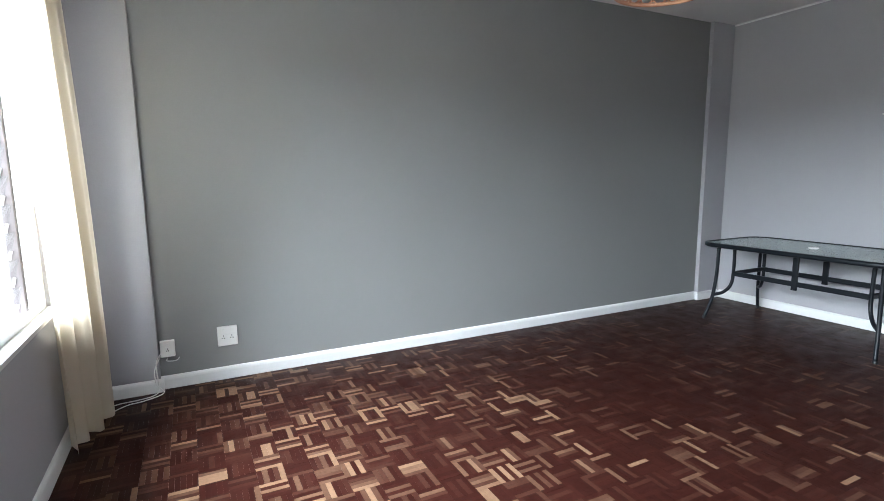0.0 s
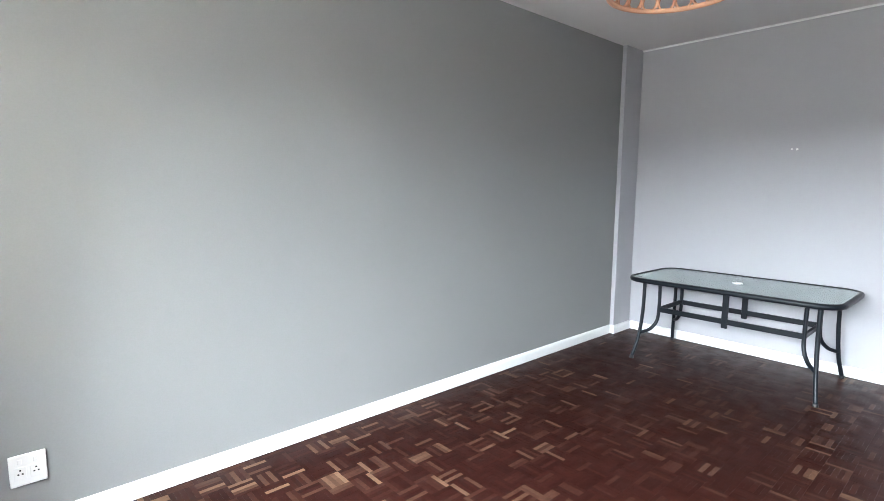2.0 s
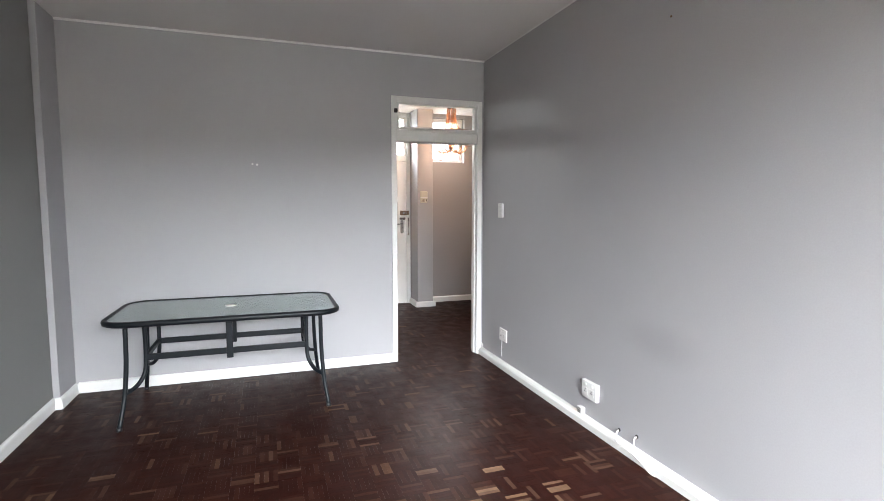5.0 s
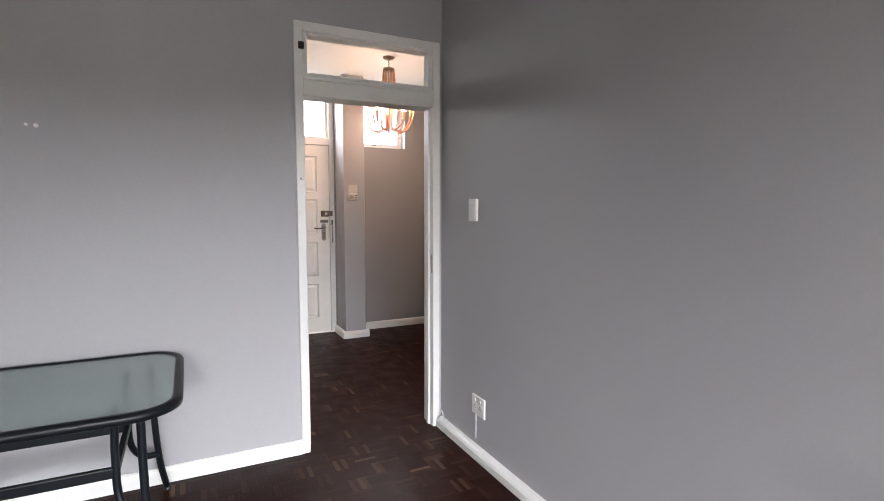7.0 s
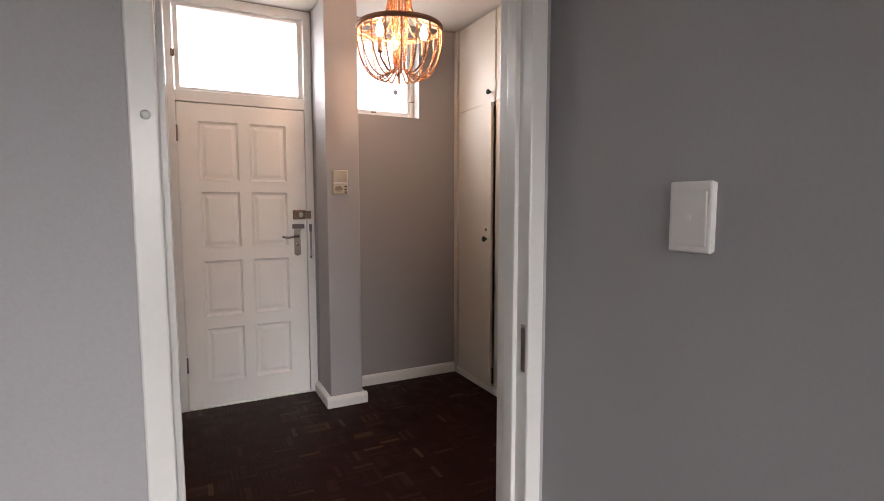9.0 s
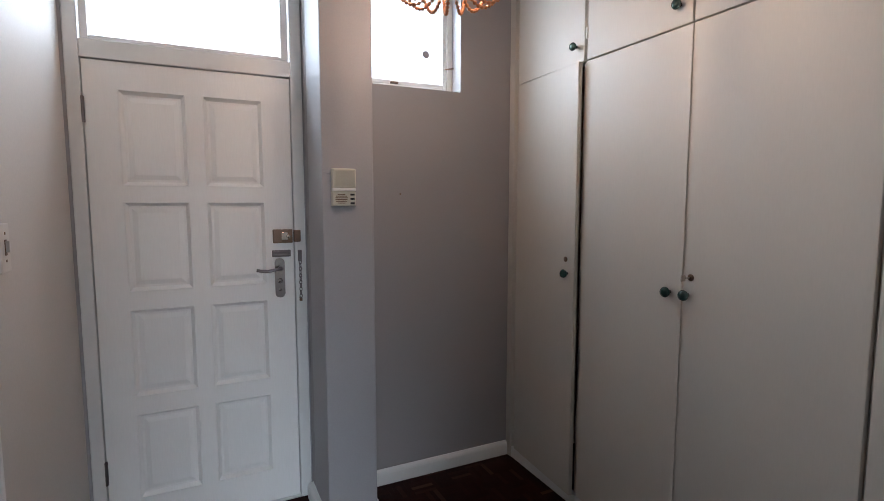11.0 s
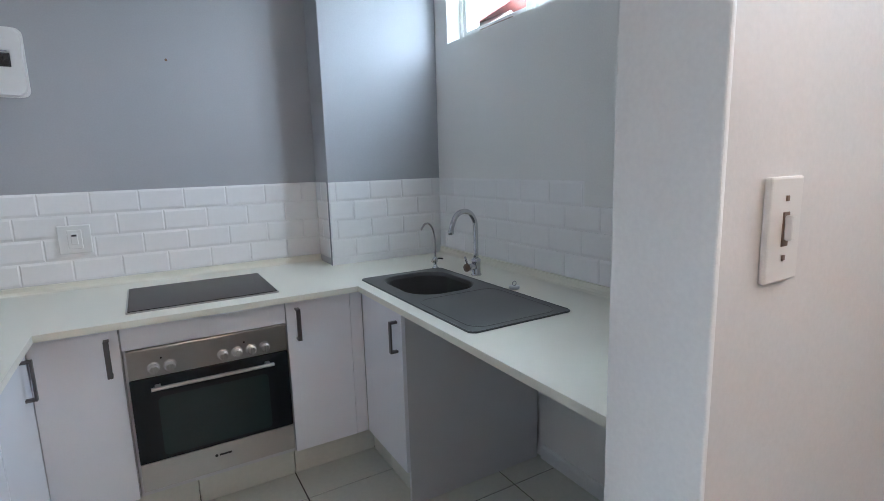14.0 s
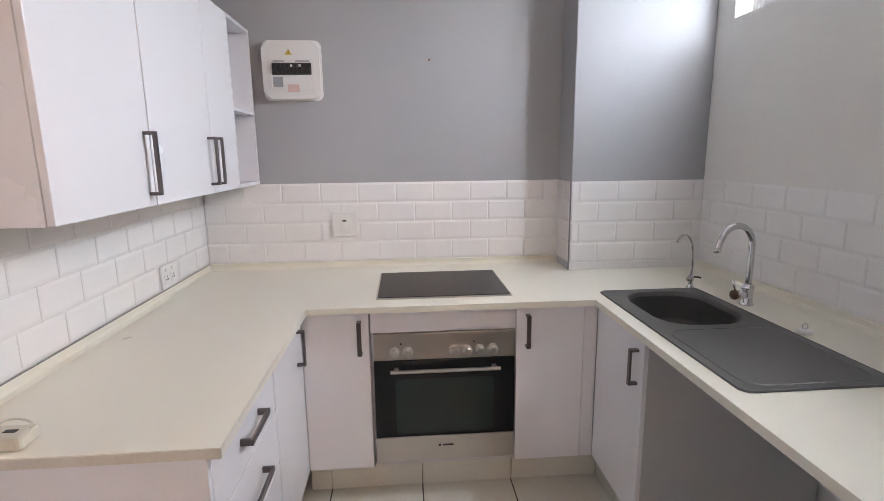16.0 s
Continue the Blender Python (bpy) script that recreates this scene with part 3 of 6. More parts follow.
for _c in COLS:
    for _r in ROWS_Z:
        _bm = bmesh.new()
        loops = []
        for inset, depth in ((0.0, -0.001), (0.006, -0.002), (0.020, 0.017), (0.030, 0.017), (0.050, 0.009)):
            loops.append([_bm.verts.new((DOOR_X - 0.022 + depth, y, z)) for y, z in ((_c[0] + inset, _r[0] + inset), (_c[1] - inset, _r[0] + inset), (_c[1] - inset, _r[1] - inset), (_c[0] + inset, _r[1] - inset))])
        for a, b in zip(loops, loops[1:]):
            for k in range(4):
                _bm.faces.new((a[k], a[(k + 1) % 4], b[(k + 1) % 4], b[k]))
        _bm.faces.new(loops[-1])
        back = [_bm.verts.new((DOOR_X + 0.02, v.co.y, v.co.z)) for v in loops[0]]
        for k in range(4):
            _bm.faces.new((loops[0][k], back[k], back[(k + 1) % 4], loops[0][(k + 1) % 4]))
        _bm.faces.new(back)
        bmesh.ops.recalc_face_normals(_bm, faces=_bm.faces)
        part("door_panel", _bm, DOOR_WHITE, leaf)
_x = DOOR_X - 0.022
lock = part("rim_lock", boxed(_x - 0.026, _x, 0.128, 0.217, 1.286, 1.351, bevel=0.004), BRONZE, leaf, "brown bronze rim lock case")
_bm = boxed(_x - 0.026, _fx0 + 0.012, 0.090, 0.122, 1.29, 1.347, bevel=0.004)
part("lock_keep", _bm, BRONZE, front, "brown bronze lock keep")
_bm = boxed(_x - 0.030, _x - 0.025, 0.150, 0.180, 1.300, 1.338, bevel=0.002)
lathe(_bm, (_x - 0.042, 0.148, 1.318), [(0.004, 0), (0.009, 0.003), (0.009, 0.016)], 14, "x")
part("lock_button", _bm, NICKEL, leaf)
_bm = boxed(_x - 0.008, _x, 0.136, 0.222, 1.219, 1.252, bevel=0.003)
box(_bm, _x - 0.013, _x - 0.008, 0.142, 0.216, 1.224, 1.232, bevel=0.002)
box(_bm, _x - 0.013, _x - 0.008, 0.142, 0.216, 1.239, 1.247, bevel=0.002)
part("chain_slide", _bm, PULL, leaf, "slotted dark metal chain slide")
part("handle_plate", plate(rounded(0.166, 0.212, 1.024, 1.213, 0.021), _x, _x - 0.008, "x", bevel=0.0), NICKEL, leaf, "polished nickel handle plate")
_bm = turned((_x - 0.036, 0.189, 1.165), [(0.010, 0), (0.011, 0.006), (0.010, 0.036)], 16, "x")
tube(_bm, smooth_path([(_x - 0.034, 0.189, 1.165), (_x - 0.042, 0.215, 1.162), (_x - 0.040, 0.255, 1.157), (_x - 0.036, 0.297, 1.163)]), 0.0075, 10)
part("lever_handle", _bm, PULL, leaf, smooth=True)
_bm = turned((_x - 0.012, 0.189, 1.105), [(0.010, 0), (0.012, 0.003), (0.012, 0.012)], 16, "x")
lathe(_bm, (_x - 0.010, 0.189, 1.062), [(0.006, 0), (0.007, 0.002), (0.007, 0.010)], 12, "x")
part("keyhole_boss", _bm, NICKEL, leaf, smooth=True)
for _z in (1.80, 0.26):
    _bm = boxed(_x - 0.006, _x + 0.004, DY1 - 0.004, DY1 + 0.010, _z, _z + 0.105, bevel=0.002)
    tube(_bm, [(_x - 0.008, DY1 + 0.003, _z), (_x - 0.008, DY1 + 0.003, _z + 0.105)], 0.006, 10)
    part("hinge", _bm, PULL, front, "dark steel butt hinge")
_bm = boxed(_fx0 - 0.006, _fx0, 0.086, 0.104, 1.195, 1.25, bevel=0.002)
part("chain_plate", _bm, PULL, front)
_bm = bmesh.new()
for _k in range(11):
    _z = 1.192 - _k * 0.0165
    ring = [(_fx0 - 0.007 + 0.0045 * math.cos(a) * (_k % 2), 0.095 + 0.0055 * math.cos(a) * (1 - 0.6 * (_k % 2)), _z + 0.0115 * math.sin(a)) for a in [math.tau * q / 10 for q in range(10)]]
    tube(_bm, ring, 0.0022, 6, closed=True)
part("security_chain", _bm, PULL, front, "hanging steel security chain", smooth=True)
part("threshold", boxed(_fx0 + 0.006, _fx1 + 0.2, DY0 - 0.004, DY1 + 0.004, -0.02, 0.0045, bevel=0.002), TRIM, front, "pale worn threshold")
for _a, _b, _c, _d in ((DY0 - 0.008, DY0 + 0.014, 0.0, 2.062), (DY1 - 0.014, DY1 + 0.008, 0.0, 2.062), (DY0 + 0.014, DY1 - 0.014, 2.036, 2.062)):
    part("frame_stop", boxed(DOOR_X + 0.024, DOOR_X + 0.049, _a, _b, _c, _d, bevel=0.002), TRIM, front)
part("keep_strip", boxed(_fx0 - 0.0015, _fx0, 0.088, 0.102, 1.0, 1.02), BRONZE, front)


# ---------------------------------------------------------------- windows
def casement(name, label, x, y0, y1, z0, z1, mullions, sash=0.04, frame_w=0.045, deep=0.05):
    """A painted window in a wall that runs along y: frame, sashes, panes and sill."""
    w = thing(name, label, "window", (x, (y0 + y1) / 2, z0), kind="structure")
    bm = bmesh.new()
    for a, b, c, d in ((y0, y0 + frame_w, z0, z1), (y1 - frame_w, y1, z0, z1), (y0 + frame_w, y1 - frame_w, z0, z0 + frame_w), (y0 + frame_w, y1 - frame_w, z1 - frame_w, z1)):
        box(bm, x, x + deep, a, b, c, d, bevel=0.003)
    part("window_frame", bm, TRIM, w)
    stops = [y0 + frame_w, *mullions, y1 - frame_w]
    for m in mullions:
        part("mullion", boxed(x, x + deep, m - 0.018, m + 0.018, z0 + frame_w, z1 - frame_w, bevel=0.003), TRIM, w)
    for a, b in zip(stops, stops[1:]):
        a, b = a + (0.018 if a in mullions else 0.002), b - (0.018 if b in mullions else 0.002)
        bm = bmesh.new()
        lo, hi = z0 + frame_w + 0.002, z1 - frame_w - 0.002
        for e, f, g, h in ((a, a + sash, lo, hi), (b - sash, b, lo, hi), (a + sash, b - sash, lo, lo + sash), (a + sash, b - sash, hi - sash, hi)):
            box(bm, x + 0.008, x + deep - 0.008, e, f, g, h, bevel=0.003)
        s = part("sash", bm, TRIM, w)
        p = part("pane", boxed(x + deep / 2 - 0.002, x + deep / 2 + 0.002, a + sash - 0.004, b - sash + 0.004, lo + sash - 0.004, hi - sash + 0.004), GLASS, s)
        p.visible_shadow = False
    return w


hall_window = casement("window_2", "small white painted high window, blown out by daylight", DOOR_X, *WIN2, [], sash=0.022, frame_w=0.03)
part("window_catch", boxed(DOOR_X - 0.012, DOOR_X + 0.006, -0.43, -0.39, 2.088, 2.098, bevel=0.002), BRONZE, hall_window, "small dark catch")
_bm = tube(bmesh.new(), smooth_path([(DOOR_X - 0.004, -0.70, 2.19), (DOOR_X - 0.03, -0.712, 2.187), (DOOR_X - 0.035, -0.735, 2.19)]), 0.004, 8)
part("window_stay", _bm, BRONZE, hall_window, smooth=True)
part("pane_sticker", lathe(bmesh.new(), (DOOR_X + 0.0215, -0.600, 2.262), [(0.020, 0), (0.021, 0.0005), (0.020, 0.0012)], 20, "x"), GREY_INK, hall_window, "faded round sticker on the glass")
kitchen_window = casement("window_3", "white painted high kitchen window with two lights", 7.885, *WIN3, [2.63], sash=0.028, frame_w=0.03)
part("window_stay", boxed(7.862, 7.884, 2.74, 3.02, 2.128, 2.142, bevel=0.004), BRONZE, kitchen_window, "dark metal stay bar on the sill")

living_window = thing("window_1", "wide white window with louvred glass lights, half covered by a curtain", "window", (WEST - 0.08, 1.75, 0.67), kind="structure")
_wx = WEST - 0.075
_bm = bmesh.new()
for _a, _b, _c, _d in ((WIN1[0], WIN1[0] + 0.05, WIN1[2], WIN1[3]), (WIN1[1] - 0.05, WIN1[1], WIN1[2], WIN1[3]), (WIN1[0] + 0.05, WIN1[1] - 0.05, WIN1[2], WIN1[2] + 0.05), (WIN1[0] + 0.05, WIN1[1] - 0.05, WIN1[3] - 0.06, WIN1[3])):
    box(_bm, _wx - 0.03, _wx + 0.03, _a, _b, _c, _d, bevel=0.004)
part("window_frame", _bm, SILL, living_window)
part("window_sill", boxed(_wx + 0.031, WEST + 0.012, WIN1[0] + 0.002, WIN1[1] - 0.002, WIN1[2] - 0.012, WIN1[2] + 0.012, bevel=0.004), SILL, living_window)
_bays = (WIN1[0] + 0.05, -0.02, 0.60, 1.22, 1.98, 2.78, WIN1[1] - 0.05)
for _m in _bays[1:-1]:
    part("mullion", boxed(_wx - 0.022, _wx + 0.022, _m - 0.018, _m + 0.018, WIN1[2] + 0.05, WIN1[3] - 0.06, bevel=0.003), PULL, living_window, "dark aluminium louvre post")
for _a, _b in zip(_bays[:-1], _bays[1:]):
    _a, _b = _a + 0.022, _b - 0.022
    for _k in range(12):
        _z = WIN1[2] + 0.11 + _k * 0.118
        _bm = boxed(-0.003, 0.003, _a, _b, -0.066, 0.066)
        bmesh.ops.transform(_bm, matrix=Matrix.Translation((_wx, 0, _z)) @ Matrix.Rotation(radians(14), 4, "Y"), verts=_bm.verts)
        _p = part("louvre_pane", _bm, GLASS, living_window)
        _p.visible_shadow = False
        for _y in (_a - 0.002, _b - 0.004):
            _bm = boxed(-0.006, 0.006, _y, _y + 0.006, -0.062, -0.02)
            bmesh.ops.transform(_bm, matrix=Matrix.Translation((_wx, 0, _z)) @ Matrix.Rotation(radians(14), 4, "Y"), verts=_bm.verts)
            part("louvre_clip", _bm, STEEL, living_window)


def curtain():
    """A narrow gathered curtain, its folds deeper towards the hem."""
    bm = bmesh.new()
    rows, colsn = 40, 90
    grid = []
    for i in range(rows + 1):
        t = i / rows
        z = 2.46 - t * 2.435
        line = []
        for j in range(colsn + 1):
            s = j / colsn
            up = 1 - t
            start = 2.735 - 0.30 * up**1.4
            y = start + s * (3.21 - start - 0.03 * math.sin(math.pi * t))
            fold = (0.010 + 0.016 * t) * math.sin(s * math.tau * 3.6 + 1.1 * t + 0.9 * math.sin(5 * s)) + (0.005 + 0.006 * up) * math.sin(s * math.tau * 8.3 + 2 * t)
            x = -0.555 - 0.025 * up + fold + s * (0.115 - 0.03 * up) + 0.018 * math.sin(math.pi * t) * s
            zz = z + (0.018 * math.sin(7 * s) + 0.012 * math.sin(19 * s) if i == rows else 0.0)
            line.append(bm.verts.new((x, y, max(zz, 0.006))))
        grid.append(line)
    for i in range(rows):
        for j in range(colsn):
            bm.faces.new((grid[i][j], grid[i][j + 1], grid[i + 1][j + 1], grid[i + 1][j]))
    geom = bmesh.ops.solidify(bm, geom=list(bm.faces), thickness=0.0018)
    bmesh.ops.recalc_face_normals(bm, faces=bm.faces)
    c = thing("curtain", "long cream gathered curtain hanging beside the louvred window", "curtain", (-0.50, 3.0, 0.0))
    part("cloth", bm, CURTAIN, c, smooth=True)
    part("hem", tube(bmesh.new(), [(-0.58 + 0.085 * s + 0.010 * math.sin(s * 22.6 + 0.9 * math.sin(5 * s)), 2.435 + 0.775 * s, 2.46) for s in [k / 40 for k in range(41)]], 0.008, 6), CURTAIN, c, smooth=True)
    return c


curtain()
rail = thing("curtain_rail", "slim white curtain rail above the window", "curtain rail", (-0.545, 1.8, 2.48))
part("rail", boxed(-0.560, -0.530, -0.80, 3.25, 2.47, 2.495, bevel=0.004), TRIM, rail)
for _y in (-0.6, 0.6, 1.8, 3.1):
    part("bracket", boxed(WEST, -0.545, _y, _y + 0.025, 2.476, 2.50, bevel=0.003), TRIM, rail)


# ---------------------------------------------------------------- patio table
def patio_table():
    x0, x1, y0, y1, top = 4.10, 4.935, 1.560, 3.042, 0.692
    t = thing("patio_table", "black steel patio table with an obscure glass top, against the wall", "table", ((x0 + x1) / 2, (y0 + y1) / 2, 0))
    # frame: a bar swept round the rounded outline, with cut corners
    outline = rounded(x0 + 0.012, x1 - 0.012, y0 + 0.012, y1 - 0.012, 0.15, 8)
    bm = bmesh.new()
    prof = [(0.0, -0.036), (0.014, -0.030), (0.016, -0.012), (0.010, 0.0), (-0.010, 0.002), (-0.020, -0.006), (-0.020, -0.030)]
    cx, cy = (x0 + x1) / 2, (y0 + y1) / 2
    rings = []
    n = len(outline)
    for k, (u, v) in enumerate(outline):
        a, b = outline[k - 1], outline[(k + 1) % n]
        d = Vector((b[0] - a[0], b[1] - a[1])).normalized()
        rings.append([bm.verts.new((u + d.y * q, v - d.x * q, top + h)) for q, h in prof])
    for k in range(n):
        a, b = rings[k], rings[(k + 1) % n]
        for q in range(len(prof)):
            bm.faces.new((a[q], a[(q + 1) % len(prof)], b[(q + 1) % len(prof)], b[q]))
    bmesh.ops.recalc_face_normals(bm, faces=bm.faces)
    part("top_frame", bm, BLACK_METAL, t, smooth=True)
    part("glass_top", plate(rounded(x0 + 0.03, x1 - 0.03, y0 + 0.03, y1 - 0.03, 0.135, 8), top - 0.010, top - 0.004), TABLE_GLASS, t, "grey-green obscure glass pane")
    part("parasol_cap", turned((cx, cy, top - 0.004), [(0.036, 0), (0.038, 0.003), (0.034, 0.006), (0.022, 0.007)], 24), PLASTIC, t, "white parasol hole cap", smooth=True)
    under = top - 0.036
    for sx, xe in ((1, x0), (-1, x1)):
        for sy, ye in ((1, y0), (-1, y1)):
            leg = smooth_path([(xe + sx * 0.115, ye + sy * 0.135, under), (xe + sx * 0.110, ye + sy * 0.132, 0.40), (xe + sx * 0.085, ye + sy * 0.118, 0.18), (xe + sx * 0.030, ye + sy * 0.095, 0.012)], 7)
            part("leg", tube(bmesh.new(), leg, 0.0145, 12), BLACK_METAL, t, smooth=True)
            part("foot_cap", turned((xe + sx * 0.030, ye + sy * 0.095, 0.0), [(0.017, 0), (0.018, 0.004), (0.017, 0.022)], 14), DARK_PLASTIC, t, smooth=True)
            br = smooth_path([(xe + sx * 0.200, ye + sy * 0.225, under), (xe + sx * 0.200, ye + sy * 0.228, 0.45), (xe + sx * 0.190, ye + sy * 0.220, 0.32), (xe + sx * 0.150, ye + sy * 0.180, 0.245), (xe + sx * 0.092, ye + sy * 0.124, 0.215)], 7)
            part("curved_brace", tube(bmesh.new(), br, 0.014, 12), BLACK_METAL, t, smooth=True)
    for sx, xe in ((1, x0), (-1, x1)):
        x = xe + sx * 0.200
        part("stretcher", boxed(x - 0.011, x + 0.011, y0 + 0.228, y1 - 0.228, 0.395, 0.435, bevel=0.004), BLACK_METAL, t)
        part("middle_post", boxed(x - 0.016, x + 0.006, cy - 0.021, cy + 0.021, 0.365, under, bevel=0.004), BLACK_METAL, t)
    for sy, ye in ((1, y0), (-1, y1)):
        y = ye + sy * 0.228
        part("cross_bar", boxed(x0 + 0.200, x1 - 0.200, y - 0.011, y + 0.011, 0.402, 0.436, bevel=0.004), BLACK_METAL, t)
    return t


patio_table()


# ---------------------------------------------------------------- hanging lamps
def rattan_pendant(x, y):
    p = thing("pendant_lamp", "round peach rattan pendant lamp with looped sides, unlit", "lamp", (x, y, 2.16))
    lo, hi, r0, r1 = 2.196, 2.262, 0.248, 0.218
    circle = lambda r, z, n=56: [(x + r * math.cos(k * math.tau / n), y + r * math.sin(k * math.tau / n), z) for k in range(n)]
    part("lower_hoop", tube(bmesh.new(), circle(r0, lo), 0.011, 8, closed=True), RATTAN, p, smooth=True)
    part("upper_hoop", tube(bmesh.new(), circle(r1, hi), 0.006, 8, closed=True), RUST_RING, p, "rust-brown metal hoop", smooth=True)
    n = 22
    for k in range(n):
        bm = bmesh.new()
        a0 = math.tau * k / n
        pts = []
        for q in range(14):
            w = math.tau * q / 14
            a = a0 + math.cos(w) * math.pi / n * 0.92
            f = 0.5 + 0.5 * math.sin(w)
            r = r0 + (r1 - r0) * f + 0.006 * math.cos(w) ** 2
            pts.append((x + r * math.cos(a), y + r * math.sin(a), lo + (hi - lo) * f))
        tube(bm, pts, 0.009, 6, closed=True, flat=0.6)
        part("loop", bm, RATTAN, p, smooth=True)
    for k in range(22):
        a = math.tau * (k + 0.5) / 22
        pts = smooth_path([(x + r1 * math.cos(a), y + r1 * math.sin(a), hi), (x + 0.17 * math.cos(a), y + 0.17 * math.sin(a), hi + 0.06), (x + 0.08 * math.cos(a), y + 0.08 * math.sin(a), hi + 0.16), (x + 0.045 * math.cos(a), y + 0.045 * math.sin(a), hi + 0.30)], 5)
        part("strand", tube(bmesh.new(), pts, 0.006, 6), RATTAN, p, smooth=True)
    part("cap_ring", tube(bmesh.new(), circle(0.046, hi + 0.30, 24), 0.008, 8, closed=True), RUST_RING, p, smooth=True)
    part("flex", tube(bmesh.new(), [(x, y, hi + 0.12), (x, y, CEIL - 0.02)], 0.004, 8), PLASTIC, p, smooth=True)
    part("ceiling_rose", turned((x, y, CEIL - 0.03), [(0.02, 0), (0.048, 0.01), (0.052, 0.0295)], 24), PLASTIC, p, smooth=True)
    part("lamp_holder", turned((x, y, hi + 0.07), [(0.017, 0), (0.02, 0.012), (0.02, 0.05), (0.012, 0.06)], 18), PLASTIC, p, smooth=True)
    part("bulb", turned((x, y, hi - 0.03), [(0.006, 0), (0.024, 0.012), (0.031, 0.035), (0.026, 0.065), (0.014, 0.10)], 18), PLASTIC, p, "unlit white bulb", smooth=True)
    return p


rattan_pendant(2.20, 1.868)


def beaded(points, r):
    """A string of beads along points: one bar that swells at each bead."""
    line, radii = [], []
    for p, q in zip(points, points[1:]):
        for f, k in ((0.0, 1.0), (0.27, 0.72), (0.5, 0.25), (0.73, 0.72)):
            line.append(Vector(p).lerp(Vector(q), f))
            radii.append(r * k)
    return tube(bmesh.new(), line, radii, 7)


def along(points, gap):
    """Points at even gaps along a line."""
    pts, out, carry = [Vector(p) for p in points], [], 0.0
    for a, b in zip(pts, pts[1:]):
        d = (b - a).length
        while carry <= d:
            out.append(a.lerp(b, carry / d))
            carry += gap
        carry -= d
    return out


def bead_chandelier(x, y):
    c = thing("chandelier", "wooden bead chandelier with lit candle bulbs, hanging from the hall ceiling", "lamp", (x, y, 2.05))
    ring_z, r = 2.315, 0.230
    hoop = bmesh.new()
    turns = [[hoop.verts.new((x + (r + d) * math.cos(q), y + (r + d) * math.sin(q), ring_z + h)) for d, h in ((-0.010, 0.0), (0.0, 0.002), (0.003, 0.014), (0.0, 0.027), (-0.010, 0.028), (-0.012, 0.014))] for q in [math.tau * w / 56 for w in range(56)]]
    for one, two in zip(turns, turns[1:] + turns[:1]):
        for k in range(6):
            hoop.faces.new((one[k], two[k], two[(k + 1) % 6], one[(k + 1) % 6]))
    part("hoop", hoop, RING_WOOD, c, "brown wooden hoop", smooth=True)
    n = 18
    for k in range(n):
        a = math.tau * k / n
        ca, sa = math.cos(a), math.sin(a)
        swag = smooth_path([(x + (r - 0.004) * ca, y + (r - 0.004) * sa, ring_z), (x + 0.222 * ca, y + 0.222 * sa, ring_z - 0.10), (x + 0.180 * ca, y + 0.180 * sa, ring_z - 0.200), (x + 0.115 * ca, y + 0.115 * sa, ring_z - 0.242), (x + 0.040 * ca, y + 0.040 * sa, ring_z - 0.20)], 10)
        part("bead_swag", beaded(along(swag, 0.0150), 0.0068), BEAD, c, smooth=True)
    for k in range(9):
        a = math.tau * k / 9
        ca, sa = math.cos(a), math.sin(a)
        core = [(x + q * ca, y + q * sa, z) for q, z in ((0.050, 2.612), (0.044, ring_z + 0.10), (0.036, ring_z - 0.06), (0.028, ring_z - 0.205))]
        part("core_strand", beaded(along(smooth_path(core, 8), 0.0150), 0.0070), BEAD, c, smooth=True)
    for k in range(12):
        a = math.tau * (k + 0.3) / 12
        ca, sa = math.cos(a), math.sin(a)
        column = smooth_path([(x + (r - 0.02) * ca, y + (r - 0.02) * sa, ring_z + 0.024), (x + 0.13 * ca, y + 0.13 * sa, ring_z + 0.045), (x + 0.066 * ca, y + 0.066 * sa, ring_z + 0.12), (x + 0.052 * ca, y + 0.052 * sa, 2.615)], 8)
        part("bead_strand", beaded(along(column, 0.0150), 0.0072), BEAD, c, smooth=True)
    part("stem", tube(bmesh.new(), [(x, y, ring_z - 0.21), (x, y, 2.645)], 0.007, 10), BRONZE, c, smooth=True)
    part("top_hoop", turned((x, y, 2.612), [(0.050, 0), (0.054, 0.006), (0.052, 0.028), (0.012, 0.036)], 28), BRONZE, c, "brown metal collar", smooth=True)
    for k in range(5):
        z = 2.652 + k * 0.0165
        ring = [(x + 0.007 * math.cos(q) * (k % 2), y + 0.007 * math.cos(q) * (1 - k % 2), z + 0.0125 * math.sin(q)) for q in [math.tau * w / 12 for w in range(12)]]
        part("chain_link", tube(bmesh.new(), ring, 0.0022, 6, closed=True), BRONZE, c, smooth=True)
    part("ceiling_cup", turned((x, y, CEIL - 0.030), [(0.014, 0), (0.050, 0.014), (0.055, 0.0295)], 28), BRONZE, c, smooth=True)
    for k in range(3):
        a = math.tau * k / 3 + radians(349)
        ca, sa = math.cos(a), math.sin(a)
        arm = smooth_path([(x, y, ring_z - 0.19), (x + 0.07 * ca, y + 0.07 * sa, ring_z - 0.215), (x + 0.125 * ca, y + 0.125 * sa, ring_z - 0.165), (x + 0.135 * ca, y + 0.135 * sa, ring_z - 0.130)], 6)
        hold = part("arm", tube(bmesh.new(), arm, 0.0055, 8), BRONZE, c, smooth=True)
        bx, by = x + 0.135 * ca, y + 0.135 * sa
        part("candle_sleeve", turned((bx, by, ring_z - 0.133), [(0.019, 0), (0.013, 0.005), (0.012, 0.075), (0.010, 0.078)], 16), BRONZE, hold, smooth=True)
